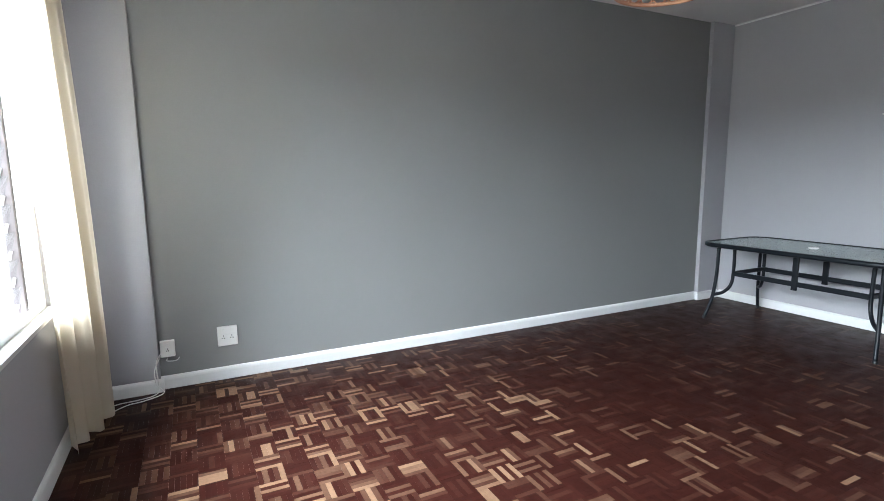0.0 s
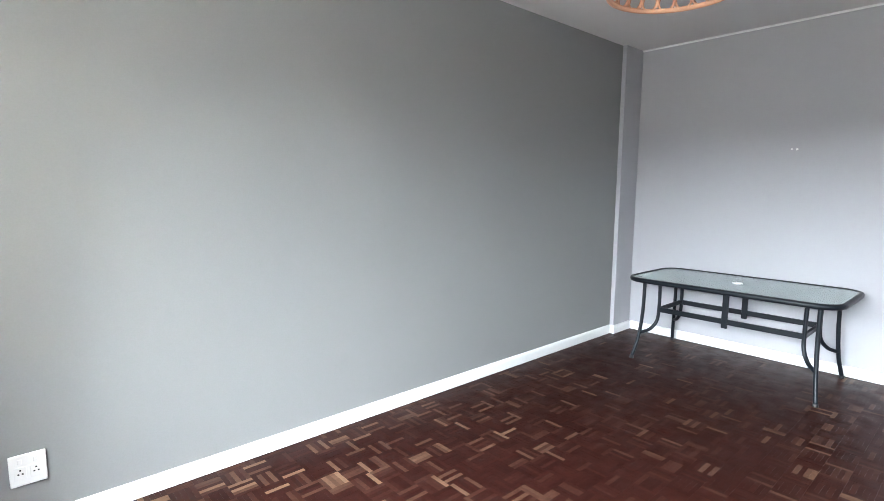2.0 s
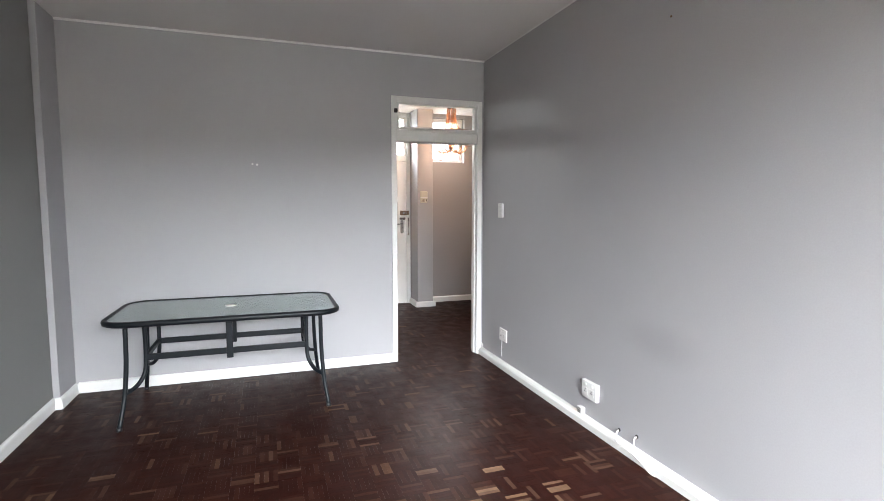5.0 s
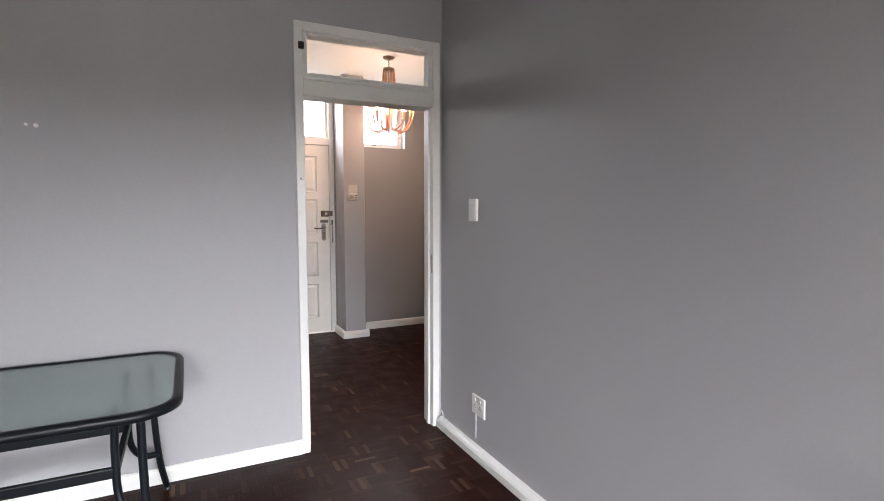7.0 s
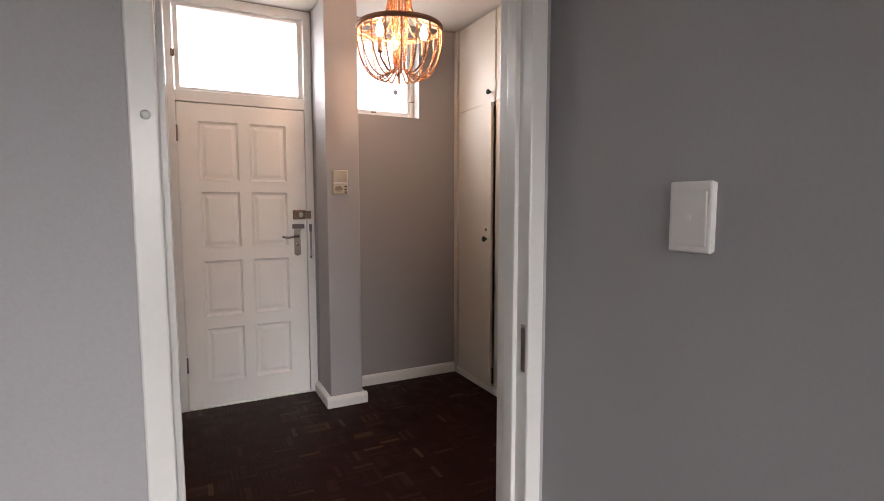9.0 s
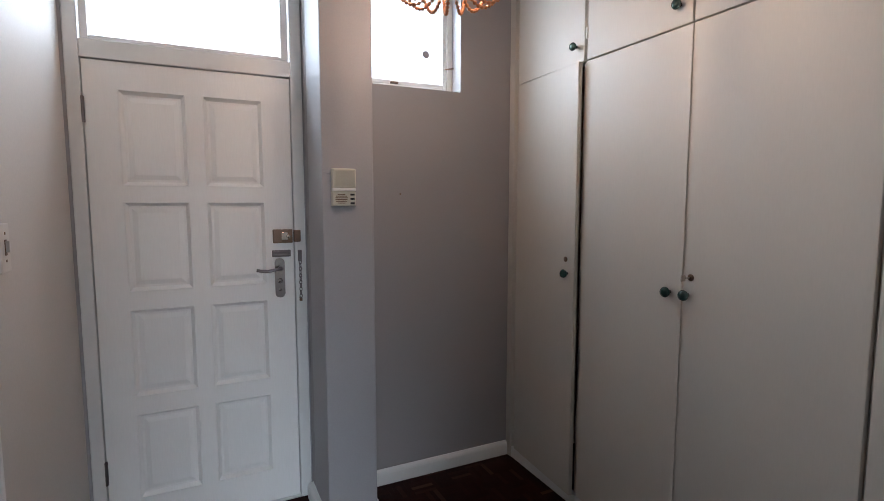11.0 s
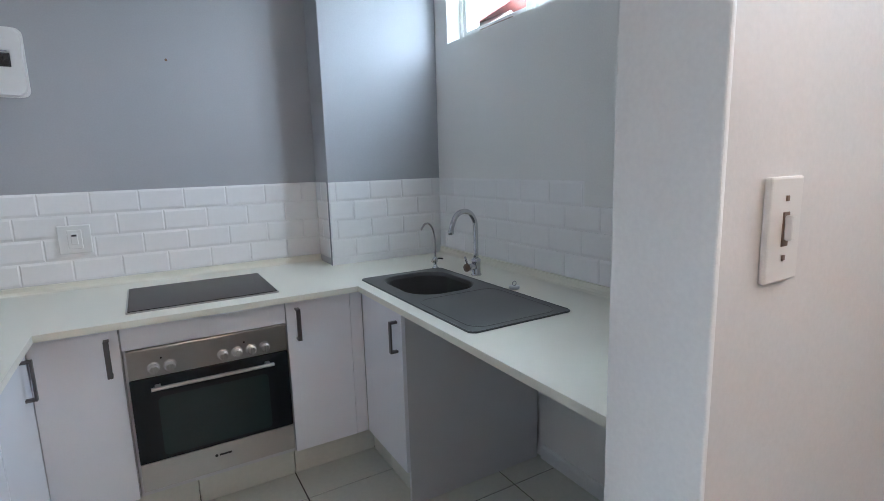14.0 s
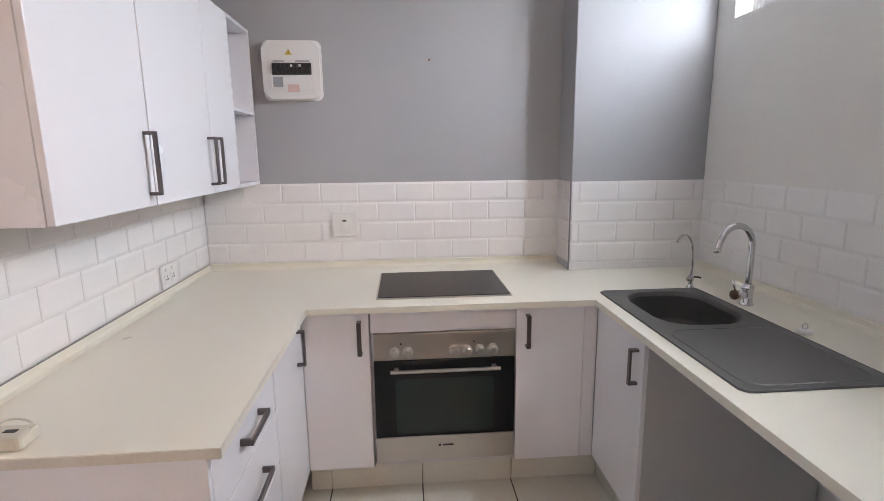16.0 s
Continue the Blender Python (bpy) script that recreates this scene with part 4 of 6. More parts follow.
        part("bulb", turned((bx, by, ring_z - 0.055), [(0.009, 0), (0.017, 0.016), (0.0185, 0.032), (0.012, 0.060), (0.003, 0.080)], 16), BULB, hold, "lit candle bulb", smooth=True)
    return c


bead_chandelier(6.60, -0.16)


# ---------------------------------------------------------------- outside the kitchen window
def neighbour_house():
    h = thing("house", "pale neighbouring house with a red tiled roof", "house", (14.0, 13.2, -3.4))
    part("wall", boxed(11.5, 17.5, 11.2, 16.0, -3.4, 3.3), KITCHEN_PALE, h)
    bm = bmesh.new()
    for k in range(14):
        for side in (-1, 1):
            x0, x1 = 14.5 + side * k * 0.26, 14.5 + side * (k + 1.12) * 0.26
            z0, z1 = 5.35 - k * 0.16, 5.35 - (k + 1.12) * 0.16
            v = [bm.verts.new(p) for p in ((x0, 10.9, z0), (x1, 10.9, z1), (x1, 16.3, z1), (x0, 16.3, z0), (x0, 10.9, z0 + 0.05), (x1, 10.9, z1 + 0.09), (x1, 16.3, z1 + 0.09), (x0, 16.3, z0 + 0.05))]
            for q in ((0, 1, 2, 3), (4, 5, 6, 7), (0, 1, 5, 4), (1, 2, 6, 5), (2, 3, 7, 6), (3, 0, 4, 7)):
                bm.faces.new([v[i] for i in q])
    bmesh.ops.recalc_face_normals(bm, faces=bm.faces)
    part("roof", bm, ROOF_RED, h, "overlapping red roof tile courses")
    part("gable", plate([(11.6, 3.3), (17.4, 3.3), (14.5, 5.1)], 11.25, 15.95, "y"), KITCHEN_PALE, h)
    for x in (12.6, 15.4):
        part("window", boxed(x, x + 1.1, 11.16, 11.22, 1.2, 2.5), OVEN_GLASS, h)
    return h


neighbour_house()


# ---------------------------------------------------------------- hall cupboards
def hall_cupboard(x0, x1, doors, label, splits_up, ajar=None, knob_sides=(), key=None):
    """A built-in cupboard: carcass, tall doors below, short doors above, ceramic knobs."""
    y, deep = CLOSET_Y, 0.62
    c = thing("built_in_cupboard", label, "cupboard", ((x0 + x1) / 2, y - deep / 2, 0))
    bm = bmesh.new()
    box(bm, x0, x0 + 0.03, y - deep, y - 0.024, 0, CEIL)
    box(bm, x1 - 0.03, x1, y - deep, y - 0.024, 0, CEIL)
    box(bm, x0 + 0.03, x1 - 0.03, y - deep, y - deep + 0.012, 0, CEIL)
    box(bm, x0 + 0.03, x1 - 0.03, y - deep + 0.012, y - 0.03, 2.095, 2.117)
    part("carcass", bm, CLOSET, c)
    part("plinth", boxed(x0, x1, y - 0.03, y - 0.004, 0.0, 0.062, bevel=0.003), TRIM, c, "white painted plinth")
    for k, (a, b) in enumerate(doors):
        bm = boxed(a + 0.001, b - 0.001, y - 0.022, y, 0.066, 2.103, bevel=0.003)
        if ajar == k:
            hinge = Vector((b, y, 0))
            bmesh.ops.transform(bm, matrix=Matrix.Translation(hinge) @ Matrix.Rotation(radians(-3.2), 4, "Z") @ Matrix.Translation(-hinge), verts=bm.verts)
        d = part("cupboard_door", bm, CLOSET, c, "cream painted flush door" + (", slightly ajar" if ajar == k else ""))
        side = knob_sides[k]
        kx = a + 0.050 if side < 0 else b - 0.028
        out = 0.045 * math.sin(radians(3.2)) * 10 if ajar == k else 0.0
        part("knob", lathe(bmesh.new(), (kx, y + out, 1.145), [(0.007, 0), (0.007, 0.012), (0.017, 0.018), (0.0205, 0.026), (0.017, 0.034), (0.007, 0.038)], 20, "y"), GREEN_KNOB, d, "dark green glazed knob", smooth=True)
        if key is None or key == k:
            part("keyhole_cover", lathe(bmesh.new(), (kx + (0.014 if side < 0 else -0.01), y + out, 1.210), [(0.012, 0), (0.013, 0.003), (0.010, 0.006)], 16, "y"), BRONZE, d, "dark metal keyhole cover", smooth=True)
        if key == k:
            bm = tube(bmesh.new(), [(kx - 0.012, y, 1.21), (kx - 0.012, y + 0.035, 1.21)], 0.0028, 8)
            box(bm, kx - 0.014, kx - 0.010, y + 0.033, y + 0.055, 1.199, 1.221, bevel=0.0015)
            part("key", bm, NICKEL, d, "small key left in the lock")
    if len(doors) > 1:
        mid = doors[0][0]
        part("cover_bead", boxed(mid - 0.006, mid + 0.005, y - 0.001, y + 0.005, 0.068, 2.101, bevel=0.002), CLOSET, c, "painted bead over the joint of the doors")
    for a, b in splits_up:
        d = part("upper_door", boxed(a + 0.002, b - 0.002, y - 0.022, y, 2.109, CEIL - 0.012, bevel=0.003), CLOSET, c, "cream painted short upper door")
        part("knob", lathe(bmesh.new(), (a + 0.055, y, 2.182), [(0.007, 0), (0.007, 0.010), (0.016, 0.015), (0.019, 0.023), (0.015, 0.031), (0.006, 0.034)], 18, "y"), GREEN_KNOB, d, "dark green glazed knob", smooth=True)
        for z in (2.2, 2.6):
            part("hinge", boxed(b - 0.006, b + 0.002, y - 0.002, y + 0.006, z, z + 0.05, bevel=0.0015), CLOSET, d)
    return c


hall_cupboard(7.045, 7.60, [(7.05, 7.57)], "cream painted built-in hall cupboard, tall door slightly ajar", [(7.05, 7.57)], ajar=0, knob_sides=(-1,))
hall_cupboard(5.90, 7.045, [(6.494, 7.035), (5.905, 6.493)], "cream painted double hall cupboard with green knobs, closed", [(6.495, 7.035), (5.905, 6.491)], knob_sides=(-1, 1), key=1)
hall_cupboard(5.205, 5.90, [(5.21, 5.895)], "cream painted single hall cupboard beside the doorway, closed", [(5.21, 5.895)], knob_sides=(-1,))
part("cupboard_filler", boxed(HALL_IN + 0.001, 5.204, CLOSET_Y - 0.05, CLOSET_Y + 0.002, 0, CEIL, bevel=0.004), CLOSET, None, "cream painted filler beside the cupboard", kind="structure", category="trim")
part("cupboard_post", boxed(7.60, ALCOVE_X - 0.001, CLOSET_Y - 0.05, CLOSET_Y + 0.002, 0, CEIL, bevel=0.004), CLOSET, None, "cream painted post between cupboard and wall", kind="structure", category="trim")


# ---------------------------------------------------------------- switches, sockets, entry phone
def on_wall(axis, face, out):
    """Turns (along, off the wall, up) into world metres for a wall face."""
    if axis == "y":
        return lambda a0, a1, d0, d1, z0, z1: (a0, a1, *sorted((face + out * d0, face + out * d1)), z0, z1)
    return lambda a0, a1, d0, d1, z0, z1: (*sorted((face + out * d0, face + out * d1)), a0, a1, z0, z1)


def switch_plate(axis, face, out, a0, a1, z0, z1, label, dolly=False):
    f = on_wall(axis, face, out)
    mid, zc = (a0 + a1) / 2, (z0 + z1) / 2
    at = (mid, face, z0) if axis == "y" else (face, mid, z0)
    s = thing("light_switch", label, "switch", at, group="light switches")
    if dolly:
        part("plate", boxed(*f(a0, a1, 0.0, 0.009, z0, z1), bevel=0.003), SWITCH_CREAM, s)
        part("switch_slot", boxed(*f(mid - 0.007, mid + 0.007, 0.0085, 0.0105, zc - 0.020, zc + 0.022), bevel=0.001), BRONZE, s, "brown switch slot")
        part("dolly", boxed(*f(mid - 0.005, mid + 0.005, 0.010, 0.019, zc - 0.012, zc + 0.018), bevel=0.002), SWITCH_CREAM, s)
        for z in (zc - 0.034, zc + 0.038):
            part("screw", boxed(*f(mid - 0.0035, mid + 0.0035, 0.0085, 0.0105, z - 0.0035, z + 0.0035), bevel=0.001), BRONZE, s)
    else:
        part("back_box", boxed(*f(a0 + 0.003, a1 - 0.003, 0.0, 0.006, z0 + 0.003, z1 - 0.003)), PLASTIC, s)
        part("plate", boxed(*f(a0, a1, 0.006, 0.016, z0, z1), bevel=0.004), PLASTIC, s)
        part("rocker", boxed(*f(a0 + 0.008, a1 - 0.008, 0.0155, 0.019, z0 + 0.012, z1 - 0.018), bevel=0.002), PLASTIC, s)
        part("button", boxed(*f(mid - 0.006, mid + 0.006, 0.0185, 0.022, zc - 0.006, zc + 0.006), bevel=0.002), PLASTIC, s)
        part("top_strip", boxed(*f(a0 + 0.008, a1 - 0.008, 0.0155, 0.0175, z1 - 0.015, z1 - 0.006), bevel=0.001), PLASTIC, s)
    return s


switch_plate("y", SOUTH, 1, 4.536, 4.620, 1.312, 1.436, "white plastic light switch on the wall beside the doorway")
switch_plate("y", PART_S, -1, 6.857, 6.930, 1.297, 1.425, "cream plastic toggle light switch on the hall partition", dolly=True)


def socket_plate(axis, face, out, a0, a1, z0, z1, label, holes=2, buttons=1, thick=0.012):
    f = on_wall(axis, face, out)
    mid, zc, w, h = (a0 + a1) / 2, (z0 + z1) / 2, a1 - a0, z1 - z0
    at = (mid, face, z0) if axis == "y" else (face, mid, z0)
    s = thing("wall_socket", label, "socket", at, group="wall sockets")
    body = part("plate", boxed(*f(a0, a1, 0.0, thick, z0, z1), bevel=0.004), PLASTIC, s)
    for k in range(holes):
        c = mid + (k - (holes - 1) / 2) * w * 0.42
        part("outlet", boxed(*f(c - w * 0.16, c + w * 0.16, thick - 0.001, thick + 0.002, zc - h * 0.28, zc + h * 0.12), bevel=0.001), PLASTIC, s)
        for dx, dz in ((0, 0.02), (-0.055, -0.10), (0.055, -0.10)):
            part("pin_hole", boxed(*f(c + dx * w - 0.003, c + dx * w + 0.003, thick + 0.0015, thick + 0.0035, zc + dz * h - 0.003, zc + dz * h + 0.003)), DARK_PLASTIC, s)
    for k in range(buttons):
        c = mid + (k - (buttons - 1) / 2) * w * 0.42
        part("rocker", boxed(*f(c - 0.007, c + 0.007, thick - 0.001, thick + 0.004, z1 - h * 0.27, z1 - h * 0.13), bevel=0.0015), PLASTIC, s)
    return s


socket_plate("y", NORTH, -1, 0.123, 0.243, 0.222, 0.352, "white double wall socket on the grey feature wall", buttons=2)
socket_plate("y", NORTH, -1, -0.203, -0.122, 0.210, 0.310, "small white surface socket box with loose wires", holes=1, thick=0.035)
socket_plate("y", SOUTH, 1, 4.444, 4.575, 0.238, 0.345, "white wall socket beside the doorway", buttons=2)
socket_plate("y", SOUTH, 1, 3.150, 3.300, 0.190, 0.300, "white double wall socket standing proud of the wall", buttons=2, thick=0.028)


def cable(label, runs, r=0.0035, material=None):
    c = thing("cable", label, "cable", runs[0][0], group="loose cables")
    for run in runs:
        part("wire", tube(bmesh.new(), smooth_path(run, 6), r, 8), material or PLASTIC, c, smooth=True)
    return c


_k = thing("cable_duct", "thin grey surface cable duct running down to the skirting", "cable duct", (4.545, SOUTH, 0.095))
part("duct", boxed(4.538, 4.552, SOUTH + 0.0005, SOUTH + 0.009, 0.094, 0.238, bevel=0.002), WALL, _k)
jb = thing("telephone_box", "small white telephone socket box on the skirting board", "socket", (3.32, SOUTH, 0.0615))
part("box", boxed(3.295, 3.345, SOUTH, SOUTH + 0.030, 0.0615, 0.106, bevel=0.004), PLASTIC, jb)
for _z in (0.072, 0.084, 0.096):
    part("terminal", boxed(3.302, 3.338, SOUTH + 0.0295, SOUTH + 0.0325, _z - 0.003, _z + 0.003, bevel=0.001), DARK_PLASTIC, jb)
cable("white aerial cables poking out above the skirting board", [
    [(2.955, SOUTH + 0.002, 0.098), (2.948, SOUTH + 0.022, 0.094), (2.925, SOUTH + 0.046, 0.066), (2.89, SOUTH + 0.052, 0.050), (2.84, SOUTH + 0.050, 0.062)],
    [(2.925, SOUTH + 0.047, 0.064), (2.90, SOUTH + 0.050, 0.030), (2.87, SOUTH + 0.052, 0.046), (2.76, SOUTH + 0.050, 0.040), (2.65, SOUTH + 0.050, 0.006)],
    [(2.805, SOUTH + 0.002, 0.122), (2.80, SOUTH + 0.022, 0.118), (2.77, SOUTH + 0.044, 0.085), (2.70, SOUTH + 0.050, 0.035), (2.645, SOUTH + 0.052, 0.006), (2.60, SOUTH + 0.050, 0.006)],
], 0.0042)
for _x, _z in ((2.955, 0.100), (2.805, 0.124)):
    _g = thing("cable_grommet", "small dark hole bush where a cable leaves the wall", "grommet", (_x, SOUTH, _z), group="cable grommets")
    part("bush", lathe(bmesh.new(), (_x, SOUTH, _z), [(0.011, 0), (0.011, 0.003), (0.007, 0.005)], 14, "y"), DARK_PLASTIC, _g)
cable("short stiff white wire end curling up beside the door frame", [
    [(4.945, SOUTH + 0.030, 0.058), (4.940, SOUTH + 0.034, 0.085), (4.925, SOUTH + 0.030, 0.118), (4.915, SOUTH + 0.024, 0.100), (4.912, SOUTH + 0.024, 0.066)],
], 0.0030)
cable("tangle of thin white wires hanging from the socket to the floor", [
    [(-0.165, 3.436, 0.205), (-0.17, 3.428, 0.19), (-0.12, 3.43, 0.185), (-0.10, 3.44, 0.20)],
    [(-0.20, 3.436, 0.24), (-0.225, 3.405, 0.20), (-0.228, 3.405, 0.12), (-0.222, 3.398, 0.03), (-0.25, 3.37, 0.005), (-0.33, 3.34, 0.005), (-0.42, 3.33, 0.005), (-0.47, 3.31, 0.005)],
    [(-0.205, 3.438, 0.22), (-0.238, 3.40, 0.15), (-0.235, 3.402, 0.06), (-0.20, 3.385, 0.005), (-0.30, 3.31, 0.005), (-0.38, 3.29, 0.005), (-0.45, 3.22, 0.005), (-0.50, 3.12, 0.005)],
], 0.0032)

phone = thing("entry_phone", "aged cream plastic door entry phone on the grey pillar", "entry phone", (PIL_X, -0.03, 1.462))
part("back_plate", boxed(PIL_X - 0.012, PIL_X, -0.078, 0.024, 1.462, 1.620, bevel=0.003), CREAM_PLASTIC, phone)
_h = part("upper_cover", boxed(PIL_X - 0.034, PIL_X - 0.012, -0.077, 0.023, 1.540, 1.620, bevel=0.006), CREAM_PLASTIC, phone)
for _q in range(9):
    part("rib", boxed(PIL_X - 0.0385, PIL_X - 0.0335, -0.068, 0.012, 1.553 + _q * 0.0068, 1.5562 + _q * 0.0068), CREAM_PLASTIC, _h)
part("bright_band", boxed(PIL_X - 0.034, PIL_X - 0.012, -0.076, 0.022, 1.527, 1.538, bevel=0.002), PLASTIC, phone, "shiny white band")
_h = part("lower_cover", boxed(PIL_X - 0.028, PIL_X - 0.012, -0.077, 0.023, 1.463, 1.526, bevel=0.005), CREAM_PLASTIC, phone)
for _q in range(6):
    _w = 0.026 * math.sqrt(max(0.05, 1 - ((_q - 2.5) / 3.2) ** 2))
    part("speaker_slot", boxed(PIL_X - 0.0295, PIL_X - 0.0275, -0.014 - _w, -0.014 + _w, 1.474 + _q * 0.0072, 1.4775 + _q * 0.0072), BRONZE, _h)
for _z in (1.475, 1.493, 1.511):
    part("button", boxed(PIL_X - 0.031, PIL_X - 0.0275, -0.070, -0.052, _z - 0.004, _z + 0.004, bevel=0.001), DARK_PLASTIC, _h)
part("lead", tube(bmesh.new(), smooth_path([(PIL_X - 0.006, 0.022, 1.601), (PIL_X - 0.005, 0.045, 1.602), (PIL_X - 0.004, 0.056, 1.606)]), 0.003, 8), WALL, phone, "painted-over wire")

# marks left on the walls
for _axis, _face, _out, _a, _z, _r in (("x", EAST, -1, 2.10, 1.745, 0.009), ("x", EAST, -1, 2.135, 1.748, 0.007), ("y", SOUTH, 1, 2.665, 2.35, 0.006), ("y", K_NORTH, -1, 6.40, 1.985, 0.006), ("x", ALCOVE_X, -1, -0.40, 1.52, 0.004)):
    _g = thing("wall_plug", "small leftover plug in the painted wall", "wall plug", (_a, _face, _z) if _axis == "y" else (_face, _a, _z), group="leftover wall plugs")
    part("plug", lathe(bmesh.new(), (_a, _face + (0 if _out > 0 else -0.004), _z) if _axis == "y" else (_face - 0.004, _a, _z), [(_r, 0), (_r * 1.05, 0.002), (_r * 0.7, 0.004)], 12, _axis), PLASTIC if _a < 2.2 and _a > 2 else BRONZE, _g)


# ---------------------------------------------------------------- kitchen: worktop and wall tiles
TOP = 0.905
_us = sorted({HALL_W + 0.001, 5.847, 6.15, 6.68, 7.036, K_PIL_X - 0.001, 7.15, 7.505, K_EAST - 0.001})
_vs = sorted({PART_N + 0.001, 1.861, 2.468, 2.832, 2.92, 2.96, 3.385 - 0.006, K_NORTH - 0.001})


def worktop_at(u, v):
    if 7.15 < u < 7.505 and 2.468 < v < 2.92:
        return False
    if u > K_PIL_X - 0.001 and v > K_PIL_Y - 0.002:
        return False
    return (u < 5.847 and v > 1.861) or v > 2.832 or u > 7.036


worktop = thing("worktop", "cream laminate U-shaped kitchen worktop with a low upstand", "worktop", (6.5, 3.2, TOP))
_bm = cells(_us, _vs, worktop_at, TOP - 0.026, TOP, "z")
part("slab", _bm, WORKTOP, worktop)
_bm = boxed(5.8475, 5.8490, 1.861, 2.832, TOP - 0.025, TOP - 0.002)
box(_bm, HALL_W + 0.002, 5.847, 1.8590, 1.8605, TOP - 0.025, TOP - 0.002)
part("worn_edge", _bm, WORKTOP_EDGE, worktop, "worn edge strip")


def upstand(axis, face, out, a0, a1):
    prof = [(0.0, TOP), (0.030, TOP + 0.0005), (0.016, TOP + 0.007), (0.011, TOP + 0.018), (0.010, TOP + 0.036), (0.0, TOP + 0.038)]
    bm = bmesh.new()
    ends = [[bm.verts.new((a, face + out * d, h) if axis == "y" else (face + out * d, a, h)) for d, h in prof] for a in (a0, a1)]
    bm.faces.new(ends[0])
    bm.faces.new(ends[1][::-1])
    for k in range(len(prof)):
        bm.faces.new((ends[0][k], ends[0][(k + 1) % len(prof)], ends[1][(k + 1) % len(prof)], ends[1][k]))
    bmesh.ops.recalc_face_normals(bm, faces=bm.faces)
    part("upstand", bm, WORKTOP, worktop)


upstand("x", HALL_W, 1, 1.861, K_NORTH)
upstand("y", K_NORTH, -1, HALL_W + 0.011, K_PIL_X - 0.001)
upstand("x", K_EAST, -1, PART_N + 0.002, K_PIL_Y)

part("seal_line", boxed(HALL_W + 0.0095, HALL_W + 0.0115, 1.862, K_NORTH - 0.012, TOP + 0.0355, TOP + 0.0395), SEAL, worktop, "thin dark sealed joint")


def tile_mesh(w, h, deep=0.0046, edge=0.011):
    """A bevelled-edge wall tile, lying in (x, z), its face towards -y."""
    me = bpy.data.meshes.new("wall_tile")
    bm = bmesh.new()
    edge, short = min(edge, w * 0.4), 0.5
    loops = [[bm.verts.new((x, y, z)) for x, z in ((i * short, i), (w - i * short, i), (w - i * short, h - i), (i * short, h - i))] for i, y in ((0.0, 0.0), (0.0, -0.0022), (edge, -deep), (edge + 0.001, -deep - 0.0002))]
    for a, b in zip(loops, loops[1:]):
        for k in range(4):
            bm.faces.new((a[k], a[(k + 1) % 4], b[(k + 1) % 4], b[k]))
    bm.faces.new(loops[-1])
    bmesh.ops.recalc_face_normals(bm, faces=bm.faces)
    bm.to_mesh(me)
    bm.free()
    me.materials.append(WALL_TILE)
    return me


TILE_MESHES = {}


def tiled(name, label, origin, turn, length, rows=4, z0=TOP + 0.039, first=0.0, top_stop=None):
    """Brick-bond tiles on a wall: origin is the left end seen from the room, turn the way about z."""
    w, h, g = 0.200, 0.105, 0.0014
    m = Matrix.Translation((*origin, 0)) @ Matrix.Rotation(radians(turn), 4, "Z")
    bed = box(bmesh.new(), 0, length, -0.0018, 0.0, z0, z0 + rows * h - 0.001)
    bmesh.ops.transform(bed, matrix=m, verts=bed.verts)
    if top_stop:
        bed.free()
        bed = box(bmesh.new(), 0, length, -0.0018, 0.0, z0, z0 + (rows - 1) * h)
        box(bed, 0, top_stop, -0.0018, 0.0, z0 + (rows - 1) * h, z0 + rows * h - 0.001)
        bmesh.ops.transform(bed, matrix=m, verts=bed.verts)
    s = part(name, bed, GROUT, None, label, kind="structure", category="wall tiles")
    for r in range(rows):
        x = -first - (w / 2 if r % 2 else 0.0)
        stop = top_stop if top_stop and r == rows - 1 else length
        while x < stop - 0.01:
            a, b = max(x, 0.0) + g / 2, min(x + w, stop) - g / 2
            if b - a > 0.012:
                key = round(b - a, 3)
                if key not in TILE_MESHES:
                    TILE_MESHES[key] = tile_mesh(b - a, h - g)
                ob = new("wall_tile", TILE_MESHES[key])
                ob.parent = s
                ob.matrix_basis = m @ Matrix.Translation((a, -0.0018, z0 + r * h + g / 2)) @ Matrix.Rotation(radians(random.uniform(-0.25, 0.25)), 4, "X")
            x += w
    return s


random.seed(3)
tiled("tiles_kitchen_west", "white bevelled brick tiles under the wall cabinets", (HALL_W, 1.861), 90, K_NORTH - 1.861, first=0.03)
tiled("tiles_kitchen_north", "white bevelled brick tiles behind the hob", (HALL_W + 0.006, K_NORTH), 0, K_PIL_X - HALL_W - 0.006, first=0.096)
tiled("tiles_pillar_side", "white bevelled brick tiles on the side of the pillar", (K_PIL_X, K_NORTH - 0.009), -90, K_NORTH - 0.009 - K_PIL_Y, z0=TOP + 0.039, first=0.0)
tiled("tiles_pillar_front", "white bevelled brick tiles on the front of the pillar", (K_PIL_X, K_PIL_Y), 0, K_EAST - K_PIL_X - 0.004, z0=TOP + 0.039, first=0.06)
tiled("tiles_kitchen_east", "white bevelled brick tiles above the sink", (K_EAST, K_PIL_Y), -90, K_PIL_Y - PART_N, first=0.12, top_stop=K_PIL_Y - 2.18)
part("corner_strip", boxed(K_PIL_X - 0.009, K_PIL_X - 0.002, K_PIL_Y - 0.010, K_PIL_Y - 0.003, TOP + 0.001, 1.366, bevel=0.002), SEAL, None, "grey metal tile edge strip on the pillar corner", kind="structure", category="trim")
part("pillar_bed", boxed(K_PIL_X - 0.006, K_EAST, K_PIL_Y - 0.006, K_PIL_Y - 0.0002, TOP + 0.001, TOP + 0.039), GROUT, None, "sealed joint under the pillar tiles", kind="structure", category="trim")


